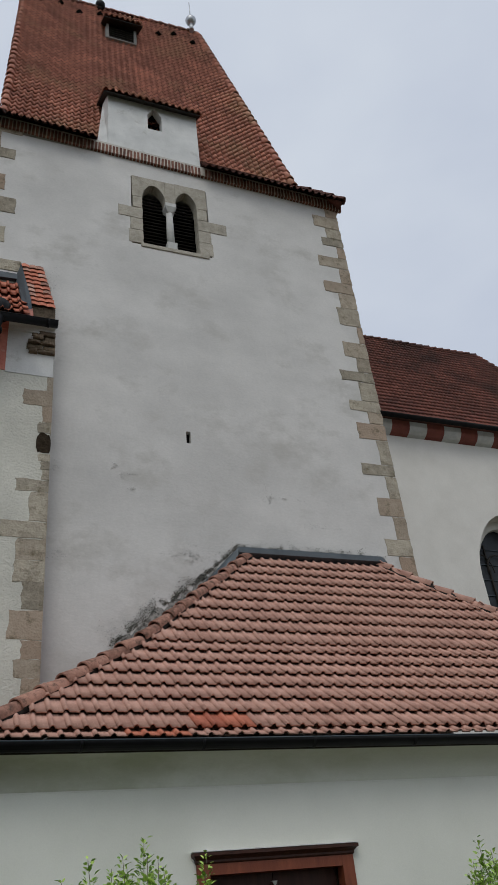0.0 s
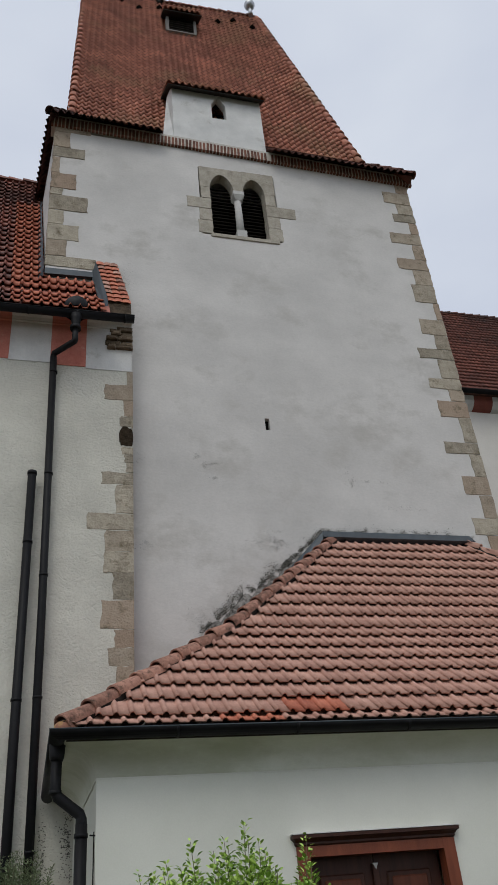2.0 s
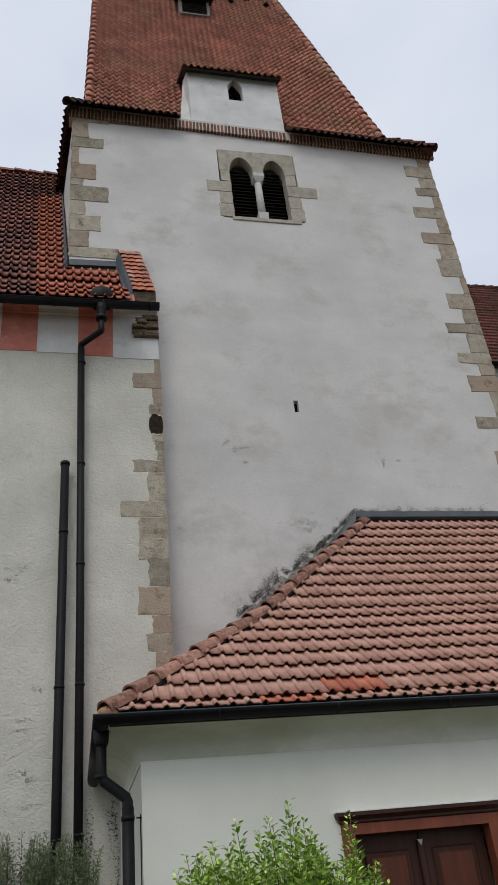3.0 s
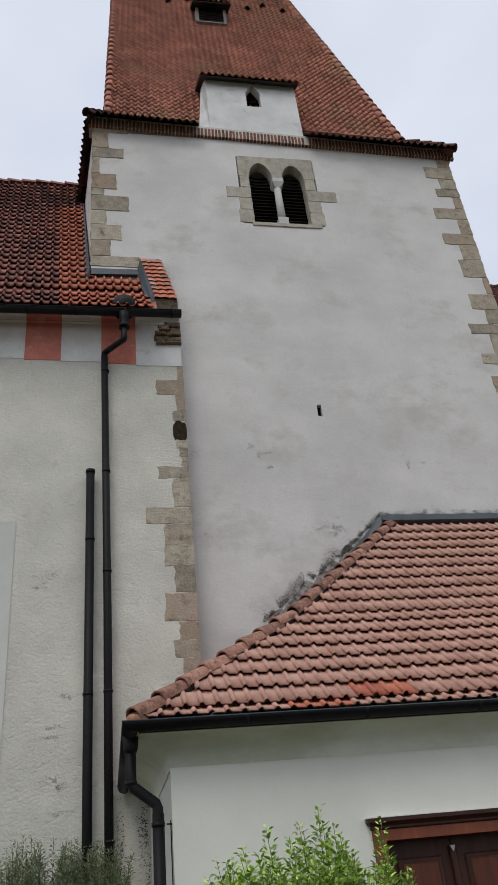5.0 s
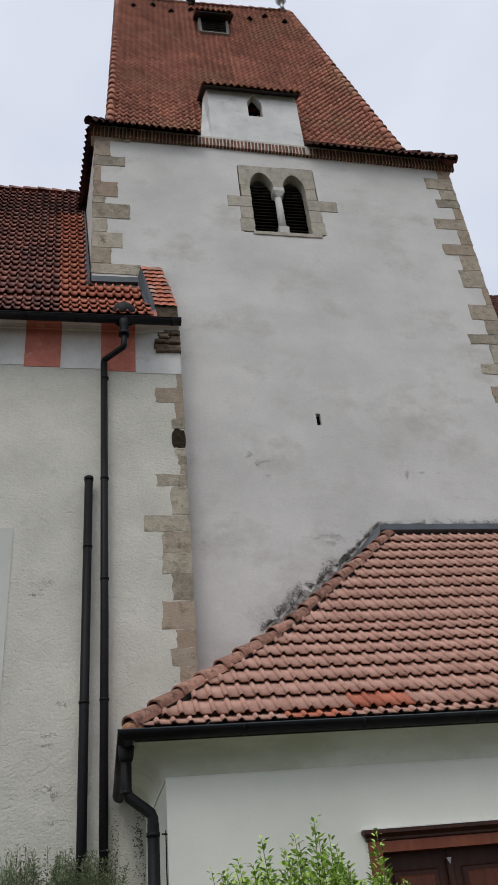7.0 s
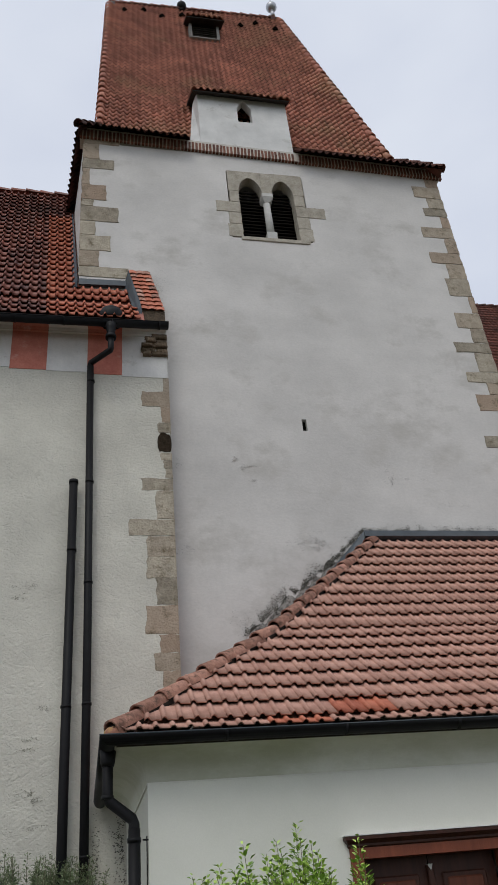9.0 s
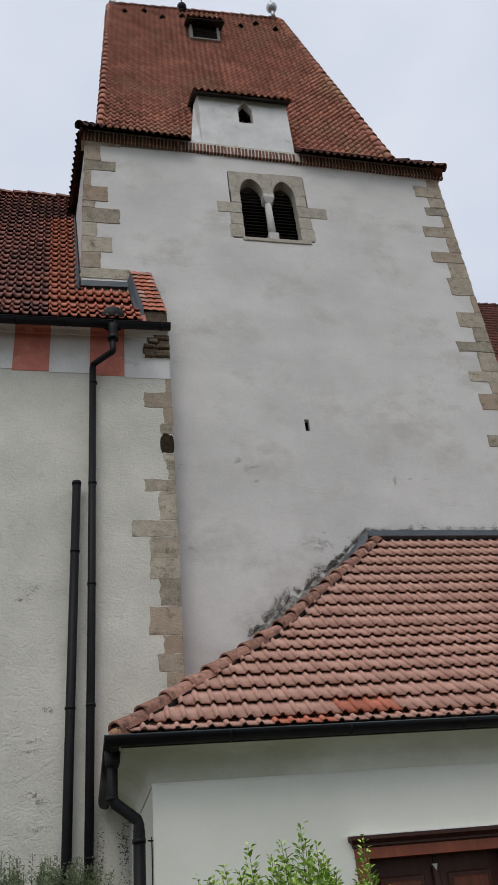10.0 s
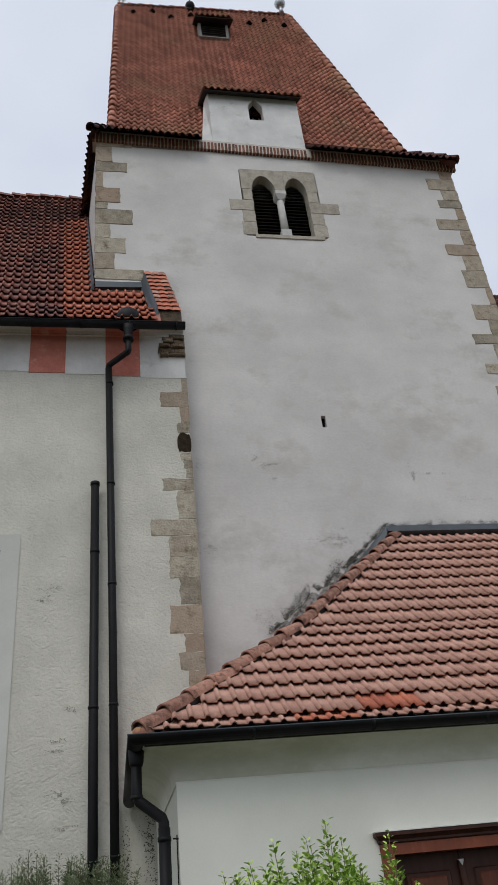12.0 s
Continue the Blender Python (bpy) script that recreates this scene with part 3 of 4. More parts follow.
slope_tiles(annex_roof, (KR, AK_Y, AK_Z), (KR, 12.8, AK_Z), (HR, 12.24, AR_Z), (HR, 12.2, AR_Z), AW, AG, ROLL, pink)
for corner, knee, head, mat, r in (((AL + 0.07, AE_Y, AE_Z + 0.035), (KL + 0.03, AK_Y, AK_Z + 0.035), (HL + 0.04, AR_Y, AR_Z + 0.035), TILE_HIP, 0.104),
                                   ((AR, AE_Y, AE_Z + 0.01), (KR, AK_Y, AK_Z + 0.02), (HR, AR_Y, AR_Z + 0.03), TILE_PINK, 0.10)):
    cap_row(annex_roof, corner, knee, 0.408, r, mat)
    cap_row(annex_roof, knee, head, 0.408, r, mat)
    # dark tube added to draw the shadow line between caps and tiles
    part("hip_shadow_tube", tube(bmesh.new(), [(x, y + 0.01, z - 0.01) for x, y, z in (corner, knee, head)], 0.088, 10), WOOD_AND_SHADE, annex_roof, "dark tube for the shadow line under the hip tiles")
bm = bmesh.new()
bmesh.ops.create_uvsphere(bm, u_segments=14, v_segments=8, radius=0.105, matrix=Matrix.Translation((AL + 0.10, AE_Y + 0.04, AE_Z + 0.035)) @ Matrix.Diagonal((1.15, 1.1, 0.85, 1)))
for f in bm.faces:
    f.smooth = True
part("hip_end", bm, TILE_LICHEN, annex_roof, "rounded lichen-covered hip end tile")

# ---- tower: quoins, cornice, belfry window ----
rough = random.Random(11)


def block(x0, x1, y0, y1, z0, z1, wobble=0.015, bevel=0.008, straight=False):
    """A hewn stone with a ragged outline."""
    wobble = min(wobble, 0.09 * min(x1 - x0, z1 - z0))
    ring = []
    for (ax, az), (bx, bz) in (((x0, z0), (x1, z0)), ((x1, z0), (x1, z1)), ((x1, z1), (x0, z1)), ((x0, z1), (x0, z0))):
        for f in (0.0, 0.22, 0.5, 0.78):
            ring.append((ax + (bx - ax) * f + rough.uniform(-wobble, wobble) * (0 if straight and ax == x1 else 1 if ax == bx else 0.3), az + (bz - az) * f + rough.uniform(-wobble, wobble) * (0.7 if az == bz else 0.3)))
    cx, cz = (x0 + x1) / 2, (z0 + z1) / 2
    shrink = 1 - bevel / min(x1 - x0, z1 - z0) * 1.6
    bm = bmesh.new()
    loops = [[bm.verts.new((cx + (x - cx) * k, y, cz + (z - cz) * k)) for x, z in ring] for y, k in ((y0 + rough.uniform(-0.003, 0.003), shrink), (y0 + bevel, 1.0), (y1, 1.0))]
    n = len(ring)
    for p, q in zip(loops, loops[1:]):
        for i in range(n):
            bm.faces.new((p[i], p[(i + 1) % n], q[(i + 1) % n], q[i]))
    bm.faces.new(loops[0]), bm.faces.new(loops[2][::-1])
    return bm


RIGHT_QUOINS = [(8.21, 18.05), (7.82, 17.62), (8.12, 17.2), (7.95, 16.83), (8.32, 16.54), (7.74, 16.14), (8.26, 15.76), (7.76, 15.26), (8.09, 14.9),
                (7.97, 14.42), (8.39, 13.87), (7.93, 13.36), (8.2, 12.9), (7.72, 12.49), (8.12, 12.2), (7.79, 11.67), (8.19, 11.38), (7.86, 11.07),
                (8.26, 10.65), (7.77, 10.03), (8.28, 9.75), (7.97, 9.22), (8.25, 8.8), (7.96, 8.29), (8.2, 7.92), (7.9, 7.4), (8.2, 6.9), (7.9, 6.4)]
for (x, top), (_, low) in zip(RIGHT_QUOINS, RIGHT_QUOINS[1:]):
    part("quoin_stone", block(x, TX1 + 0.012, TY0 - 0.014, TY0 + rough.uniform(0.3, 0.6), low + 0.008, top - 0.004), STONE, tower)
LEFT_QUOINS = [(0.52, 18.38), (0.06, 18.1), (0.40, 17.55), (-0.14, 17.2), (0.23, 16.64), (-0.04, 16.14), (0.50, 15.92), (0.01, 15.44), (0.34, 15.0), (0.10, 14.53), (0.72, 14.05), (0.5, 13.75)]
for (x, top), (_, low) in zip(LEFT_QUOINS, LEFT_QUOINS[1:]):
    part("quoin_stone", block(TX0 - 0.012, x, TY0 - 0.014, TY0 + rough.uniform(0.3, 0.6), low + 0.008, top - 0.004), STONE, tower)

cornice = part("cornice", hull(bmesh.new(), [(TX0 - 0.1, TY0 - 0.078, 18.275), (TX1 + 0.1, TY0 - 0.078, 17.935), (TX1 + 0.1, TY0 + 0.3, 17.935), (TX0 - 0.1, TY0 + 0.3, 18.275)],
                                [(TX0 - 0.1, TY0 - 0.078, 18.60), (TX1 + 0.1, TY0 - 0.078, 18.26), (TX1 + 0.1, TY0 + 0.3, 18.26), (TX0 - 0.1, TY0 + 0.3, 18.60)]), MORTAR, tower, "pale mortar bed of a brick cornice")
brick_mesh = mesh_of("brick", chamfer(boxed(-0.029, 0.029, -0.03, 0.05, 0.0, 0.28), 0.004), BRICK)
count = int((TX1 - TX0 + 0.2) / 0.086)
for i in range(count + 1):
    x = TX0 - 0.08 + i * 0.086
    ob = new("brick", brick_mesh)
    ob.parent = cornice
    ob.matrix_world = pose(x + rough.gauss(0, 0.003), TY0 - 0.055 + rough.gauss(0, 0.003), 18.255 - 0.0382 * (x - TX0 + 0.1), 0, rough.gauss(2, 1.5), 0)

belfry = part("belfry_window", pierced(bmesh.new(), WX0 + 0.02, 3.87, TY0 - 0.016, TY0 + 0.24, 16.86, WZ1 + 0.02, [(3.59, 0.28, 16.86, 16.87, 0.48, 1.75)]), STONE_FRAME, tower, "twin arched bell opening framed in grey sandstone")
part("lintel", pierced(bmesh.new(), 4.12, WX1 - 0.02, TY0 - 0.016, TY0 + 0.24, 16.86, WZ1 + 0.03, [(4.38, 0.26, 16.86, 16.88, 0.45, 1.75)]), STONE_FRAME, belfry)
part("lintel", boxed(3.874, 4.116, TY0 - 0.014, TY0 + 0.24, 16.84, WZ1 + 0.02), STONE_FRAME, belfry)
for low, top, left, right in ((15.30, 15.72, 2.98, 4.97), (15.72, 16.11, 3.02, 4.95), (16.11, 16.47, 2.74, 5.36), (16.47, 16.86, 3.09, 4.90)):
    part("jamb_stone", block(left, 3.31, TY0 - 0.014, TY0 + 0.24, low + 0.004, top - 0.004, 0.01), STONE_FRAME, belfry)
    part("jamb_stone", block(4.64, right, TY0 - 0.014, TY0 + 0.24, low + 0.004, top - 0.004, 0.01), STONE_FRAME, belfry)
part("sill", block(3.26, 4.86, TY0 - 0.03, TY0 + 0.36, 15.20, 15.31, 0.012), STONE_FRAME, belfry, "worn projecting stone sill")
column = part("column", tube(bmesh.new(), [(3.985, TY0 + 0.10, 15.52), (3.985, TY0 + 0.10, 16.60)], 0.085, 10, ends=[0.095, 0.08]), STONE_PALE, belfry, "pale stone dividing column")
part("capital", hull(bmesh.new(), [(3.92, TY0 + 0.02, 16.58), (4.05, TY0 + 0.02, 16.58), (4.05, TY0 + 0.18, 16.58), (3.92, TY0 + 0.18, 16.58)],
                     [(3.86, TY0 - 0.04, 16.70), (4.13, TY0 - 0.04, 16.70), (4.13, TY0 + 0.23, 16.70), (3.86, TY0 + 0.23, 16.70)]), STONE_PALE, column)
part("abacus", chamfer(boxed(3.86, 4.13, TY0 - 0.04, TY0 + 0.23, 16.704, 16.838), 0.012), STONE_PALE, column)
part("base", block(3.87, 4.11, TY0 - 0.01, TY0 + 0.22, 15.31, 15.54, 0.006, 0.015), STONE_PALE, column)
# slats coloured dark to carry the shade of the bell opening
slat_mesh = mesh_of("slat", boxed(-0.66, 0.66, -0.06, 0.06, -0.009, 0.009), WOOD_AND_SHADE)
for i in range(17):
    ob = new("slat", slat_mesh)
    ob.parent, ob.matrix_world = belfry, pose(3.97, TY0 + 0.31, 15.40 + i * 0.112, 35 + rough.gauss(0, 1.5), rough.gauss(0, 0.2), 0)
# black sheet as the darkness of the bell chamber
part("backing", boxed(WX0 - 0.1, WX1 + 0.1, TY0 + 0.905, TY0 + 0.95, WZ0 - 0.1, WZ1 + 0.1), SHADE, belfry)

# dormer at the eave
dormer = part("dormer", pierced(bmesh.new(), 2.50, 4.83, TY0 - 0.055, TY0 + 0.16, 18.30, 20.66, [(3.70, 0.185, 19.48, 20.06, 0.34, 1.0)], 8), PAINT_WHITE, tower, "white plastered eaves dormer with a pointed opening")
part("cheek", boxed(2.50, 2.62, TY0 + 0.16, TY0 + 1.0, 18.4, 20.7), PAINT_WHITE, dormer)
part("cheek", boxed(4.71, 4.83, TY0 + 0.16, TY0 + 1.0, 18.4, 20.7), PAINT_WHITE, dormer)
# black sheet painting the shade inside the dormer
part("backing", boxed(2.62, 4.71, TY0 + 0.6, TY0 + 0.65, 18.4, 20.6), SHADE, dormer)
# slab coloured dark as the shadow under the edge tiles
dormer_roof = part("dormer_roof", hull(bmesh.new(), [(2.36, 11.99, 20.29), (4.90, 11.99, 20.25), (4.90, 13.1, 21.15), (2.36, 13.1, 21.19)],
                                       [(2.36, 11.99, 20.32), (4.90, 11.99, 20.28), (4.90, 13.1, 21.23), (2.36, 13.1, 21.27)]), WOOD_AND_SHADE, dormer, "tiled lean-to dormer roof with shade-dark slab")
slope_tiles(dormer_roof, (2.34, 11.97, 20.31), (4.92, 11.97, 20.27), (4.92, 13.1, 21.23), (2.34, 13.1, 21.27), 0.174, 0.255, WAVE, red, lambda u, v: True)
part("side_board", hull(bmesh.new(), [(2.498, 12.185, 18.50), (2.26, 12.40, 18.62), (2.498, 13.0, 18.7)],
                         [(2.498, 12.185, 20.52), (2.44, 12.60, 20.62), (2.498, 13.1, 20.62)]), PAINT_WHITE, dormer, "flared white plastered cheek")

# lucarne, vents and finials near the ridge
# the hatch opening is a black sheet in place of inner shade
lucarne = part("lucarne", boxed(2.92, 3.82, 14.30, 14.34, 26.78, 27.5), SHADE, tower, "small dark roof hatch with grey wooden posts")
for x in (2.86, 3.76):
    part("post", boxed(x, x + 0.09, 14.24, 14.5, 26.76, 27.5), WOOD_WORN, lucarne)
part("sill", boxed(2.88, 3.85, 14.24, 14.5, 26.73, 26.78), WOOD_WORN, lucarne)
for i in range(5):
    part("slat", boxed(2.96, 3.76, 14.26, 14.30, 26.86 + i * 0.12, 26.88 + i * 0.12), WOOD_AND_SHADE, lucarne)
# slab dark like the dormer's, for the tile shadow at its edge
hatch_roof = part("hatch_roof", hull(bmesh.new(), [(2.74, 13.98, 27.40), (4.0, 13.98, 27.42), (4.0, 14.75, 28.1), (2.74, 14.75, 28.1)],
                                     [(2.74, 13.98, 27.44), (4.0, 13.98, 27.46), (4.0, 14.75, 28.18), (2.74, 14.75, 28.18)]), WOOD_AND_SHADE, lucarne)
slope_tiles(hatch_roof, (2.74, 13.96, 27.44), (4.0, 13.96, 27.46), (4.0, 14.75, 28.18), (2.74, 14.75, 28.18), 0.174, 0.255, WAVE, red, lambda u, v: True)
for x, z in ((0.80, 28.72), (1.45, 29.0), (2.05, 28.55), (2.75, 28.95), (4.05, 29.05), (4.75, 28.65), (5.35, 29.1), (6.0, 28.75)):
    y = 12.6 + (z - 19.12) * 2.4 / 10.5
    bm = hull(bmesh.new(), [(x - 0.10, y - 0.10, z - 0.06), (x + 0.10, y - 0.10, z - 0.06), (x, y - 0.13, z + 0.07)],
              [(x - 0.10, y + 0.05, z + 0.05), (x + 0.10, y + 0.05, z + 0.05), (x, y + 0.05, z + 0.25)])
    part("vent_tile", bm, SHADE, tower_roof, "small dark hooded vent tile")


def ball(bm, centre, r, tall=1.0):
    bmesh.ops.create_uvsphere(bm, u_segments=14, v_segments=10, radius=r, matrix=Matrix.Translation(centre) @ Matrix.Diagonal((1, 1, tall, 1)))
    for f in bm.faces:
        f.smooth = True
    return bm


def finial(x, z, mat, label, stem, r, rod):
    base = part("finial", tube(bmesh.new(), [(x, 15, z - 0.1), (x, 15, z + stem)], 0.05, 10, ends=[0.09, 0.05]), mat, tower_roof, label)
    part("ball", ball(bmesh.new(), (x, 15.0, z + stem + r * 0.8), r, 1.05), mat, base)
    part("rod", tube(bmesh.new(), [(x, 15, z + stem + r * 1.6), (x, 15, z + stem + r * 1.6 + rod)], 0.018, 6), mat, base)


finial(2.80, 29.68, METAL_BLACK, "dark iron ball finial with lightning rod", 0.10, 0.17, 1.1)
finial(6.12, 30.1, ZINC, "galvanised ball finial with lightning rod", 0.38, 0.2, 1.1)
finial(0.42, 29.56, ZINC, "galvanised ball finial with lightning rod", 0.45, 0.2, 1.1)

# dark brown with the hollow's shade in its colour
HOLLOW = material("hollow_shade_brown", (0.010, 0.008, 0.006), (0.07, 0.052, 0.036), 12.0, 0.95, 40, 1.0, depth=0.03, gloss=0.0)
# ---- nave: frieze, quoins, hole, verge, gutter, pipes ----
edges = [1.405, 0.56, -0.08, -0.81, -1.46, -2.16, -2.84, -3.52, -4.2, -4.9, -5.6, -6.3, -7.0, -7.7, -8.4]
for i, (b, a) in enumerate(zip(edges, edges[1:])):
    low = 10.905 - 0.043 * (a + b) / 2 + rough.uniform(-0.006, 0.006)
    side = [(NY + 0.05, low), (NY - 0.012, low), (NY - 0.012, 11.83), (NY - 0.04, 11.845), (NY - 0.04, 11.87), (NY - 0.07, 11.92), (NY - 0.16, 11.94), (NY - 0.16, 11.96), (NY + 0.05, 11.98)]
    part("painted_panel", hull(bmesh.new(), [(a + 0.002, y, z) for y, z in side], [(b - 0.002, y, z) for y, z in side]), PAINT_RED if i % 2 else PAINT_WHITE, nave, "faded red limewashed frieze field" if i % 2 else "whitewashed frieze field")
NAVE_QUOINS = [(1.31, 10.86), (0.91, 10.54), (1.26, 10.2), (1.2, 9.85), (1.2, 9.62)]
NAVE_LOWER = [(1.22, 9.2), (1.27, 9.05), (1.30, 8.88), (0.88, 8.68), (1.12, 8.44), (0.67, 7.89), (0.96, 7.58), (0.94, 7.2), (1.09, 6.84), (0.91, 6.37), (1.12, 5.9), (1.04, 5.61), (1.16, 5.33),
              (0.85, 4.92), (1.1, 4.5), (0.9, 4.1), (1.1, 3.7), (0.9, 3.3)]
for rows in (NAVE_QUOINS, NAVE_LOWER):
    for (x, top), (_, low) in zip(rows, rows[1:]):
        part("quoin_stone", block(x, NX1 + 0.012, NY - 0.007, NY + 0.35, low + 0.002, top - 0.002, 0.024, 0.004, True), STONE, nave)
# flat patch on the wall face; the hole's depth is only painted dark
bm = bmesh.new()
for y, k in ((NY - 0.008, 1.0), (NY + 0.02, 1.0)):
    ring = [bm.verts.new((1.30 + 0.125 * k * (abs(math.cos(a)) ** 0.6) * math.copysign(1, math.cos(a)), y, 9.41 + 0.2 * k * (abs(math.sin(a)) ** 0.7) * math.copysign(1, math.sin(a)) + rough.uniform(-0.03, 0.03))) for a in (2 * math.pi * j / 20 for j in range(20))]
    bm.faces.new(ring)
part("hole_shade_patch", bm, HOLLOW, nave, "flat dark patch painting the shaded gap between the quoin stones")
for z, h in ((11.34, 0.10), (11.43, 0.13), (11.55, 0.10), (11.64, 0.14), (11.77, 0.13)):
    split, left = rough.uniform(1.1, 1.26), rough.uniform(0.90, 1.02)
    for x0, x1 in ((left, split), (split, NX1 + 0.01)):
        part("rubble_stone", block(x0 + 0.005, x1 - 0.005, NY - rough.uniform(0.03, 0.14), NY + 0.1, z + rough.uniform(0, 0.02), z + h - rough.uniform(0, 0.02), 0.05, 0.02), RUBBLE, nave, "exposed brown rubble under the verge")

# tiled coping on the verge wall
coping = part("verge_coping", hull(bmesh.new(), [(0.94, 11.64, 11.92), (1.38, 11.64, 11.92), (1.14, 12.24, 13.85), (0.72, 12.24, 13.85)],
                                   [(0.92, 11.61, 12.30), (1.37, 11.61, 12.30), (1.14, 12.24, 13.98), (0.72, 12.24, 13.98)]), RUBBLE, nave, "brick verge wall capped with orange clay tiles")
FLAT = ((0.0, 0.0), (0.25, 0.012), (0.5, 0.016), (0.75, 0.010), (1.0, 0.0))
verts, faces = tile_arrays(0.152, 0.19, FLAT)
cap_meshes = []
for mat in (TILE_NEW, TILE_PINK, TILE_HIP):
    data = bpy.data.meshes.new("coping_tile")
    data.from_pydata(verts, [], faces)
    data.materials.append(mat)
    cap_meshes.append(data)
slope = math.degrees(math.atan2(14.0 - 12.31, 12.24 - 11.59))
for j in range(10):
    for i in range(3):
        f = j / 10
        ob = new("coping_tile", cap_meshes[rough.choice((0, 0, 0, 1, 2))])
        ob.parent = coping
        ob.matrix_world = pose(0.90 - 0.19 * f + i * (0.154 - 0.011 * f) + rough.gauss(0, 0.004), 11.59 + 0.65 * f, 12.31 + 1.69 * f + rough.gauss(0, 0.003), slope - 4, rough.gauss(0, 0.8), rough.gauss(2, 0.8))
part("flashing", hull(bmesh.new(), [(TX0, 12.15, 13.44), (0.74, 12.15, 13.47), (0.74, 12.24, 13.47), (TX0, 12.24, 13.44)],
                      [(TX0, 12.21, 13.66), (0.74, 12.21, 13.67), (0.74, 12.24, 13.67), (TX0, 12.24, 13.66)]), LEAD, nave, "blue-grey sheet metal flashing")
part("flashing", hull(bmesh.new(), [(TX0 - 0.11, 12.1, 13.22), (TX0 - 0.02, 12.1, 13.30), (TX0 - 0.26, 14.4, 17.98), (TX0 - 0.35, 14.4, 17.9)],
                      [(TX0 - 0.07, 12.06, 13.30), (TX0 - 0.02, 12.06, 13.50), (TX0 - 0.26, 14.4, 18.12), (TX0 - 0.31, 14.4, 18.0)]), LEAD, nave)
part("flashing", hull(bmesh.new(), [(0.80, 11.56, 12.12), (0.94, 11.56, 12.12), (0.72, 12.24, 13.6), (0.62, 12.24, 13.6)],
                      [(0.86, 11.55, 12.22), (0.91, 11.56, 12.42), (0.71, 12.2, 13.98), (0.68, 12.2, 13.8)]), LEAD, nave)
surround = part("window_surround", boxed(-1.70, -1.405, NY - 0.014, NY + 0.05, 3.34, 7.66), SURROUND, nave, "smooth pale plaster window surround")
for x0, x1, z0, z1 in ((-3.2, -2.9, 3.34, 7.66), (-2.898, -1.702, 7.40, 7.66), (-2.898, -1.702, 3.34, 3.6)):
    part("surround_strip", boxed(x0, x1, NY - 0.014, NY + 0.05, z0, z1), SURROUND, surround)
part("pane", boxed(-2.898, -1.702, NY - 0.004, NY + 0.05, 3.602, 7.398), GLASS, surround, "dark window glass")


def trough(a, b, r, side, closed=True, mitre=0.0):
    """A half-round gutter from a to b; side: unit vector across it."""
    a, b, side = Vector(a), Vector(b), Vector(side)
    bm = bmesh.new()
    rows = []
    along = (b - a).normalized()
    for p, cut in ((a, mitre), (b, 0.0)):
        for q in (r, r - 0.006):
            rows.append([bm.verts.new(p + along * (cut * q * math.cos(t)) + side * (q * math.cos(t)) - Vector((0, 0, q * math.sin(t)))) for t in (math.pi * k / 10 for k in range(11))])
    for i, j in ((0, 2), (1, 3), (0, 1), (2, 3)):
        for k in range(10):
            f = bm.faces.new((rows[i][k], rows[i][k + 1], rows[j][k + 1], rows[j][k]))
            f.smooth = i != 0 or j != 1
    for k in (0, 10):
        bm.faces.new((rows[0][k], rows[2][k], rows[3][k], rows[1][k]))
    if closed:
        bm.faces.new(rows[0]), bm.faces.new(rows[2])
    return bm


def bead(a, b, r=0.011):
    return tube(bmesh.new(), [a, b], r, 8)


gutter = thing("roof_gutter", "dark half-round metal gutter along the nave eave", "gutter")
part("trough", trough((-9.1, 11.22, 11.62), (1.38, 11.22, 11.62), 0.092, (0, 1, 0)), METAL_BLACK, gutter)
part("bead", bead((-9.1, 11.13, 11.62), (1.38, 11.13, 11.62)), METAL_BLACK, gutter)
for i in range(12):
    x = 1.2 - i * 0.86
    part("bracket", trough((x, 11.22, 11.616), (x + 0.025, 11.22, 11.616), 0.098, (0, 1, 0)), METAL_BLACK, gutter)
hood = ball(bmesh.new(), (0.34, 11.47, 11.94), 0.25, 1.0)
bmesh.ops.bisect_plane(hood, geom=hood.verts[:] + hood.edges[:] + hood.faces[:], plane_co=(0, 0, 11.84), plane_no=(0, 0, 1), clear_inner=True)
part("outlet_hood", hood, METAL_BLACK, gutter, "dark rounded leaf guard over the outlet")
part("outlet", tube(bmesh.new(), [(0.33, 11.22, 11.56), (0.33, 11.22, 11.46), (0.33, 11.22, 11.34), (0.33, 11.22, 11.26)], 0.1, 14, ends=[0.11, 0.09, 0.07, 0.07]), METAL_BLACK, gutter)


def clamp(parent, x, y, z, r, wall_y):
    ring = part("clamp", tube(bmesh.new(), [(x, y, z - 0.018), (x, y, z + 0.018)], r + 0.009, 14), METAL_BLACK, parent)
    part("spike", tube(bmesh.new(), [(x, y + r, z), (x, wall_y + 0.03, z)], 0.008, 6), METAL_BLACK, ring)


pipe = thing("downpipe", "dark painted metal downpipe with an offset under the nave gutter", "downpipe", group="downpipes")
part("collar", tube(bmesh.new(), [(0.33, 11.22, 11.23), (0.33, 11.22, 11.30)], 0.098, 14), METAL_BLACK, pipe)
part("upper_bend", tube(bmesh.new(), [(0.33, 11.22, 11.30), (0.33, 11.22, 10.99), (0.325, 11.225, 10.965), (-0.015, 11.69, 11.02), (-0.02, 11.70, 10.995), (-0.02, 11.70, 10.8)], 0.055, 14), METAL_BLACK, pipe)
part("pipe", tube(bmesh.new(), [(-0.02, 11.70, 10.95), (0.035, 11.70, 6.0), (0.07, 11.70, 0.0)], 0.062, 14), METAL_BLACK, pipe)
for z in (10.6, 8.5, 6.7, 4.85, 2.9, 1.0):
    clamp(pipe, -0.01 + (11 - z) * 0.009, 11.70, z, 0.062, NY)
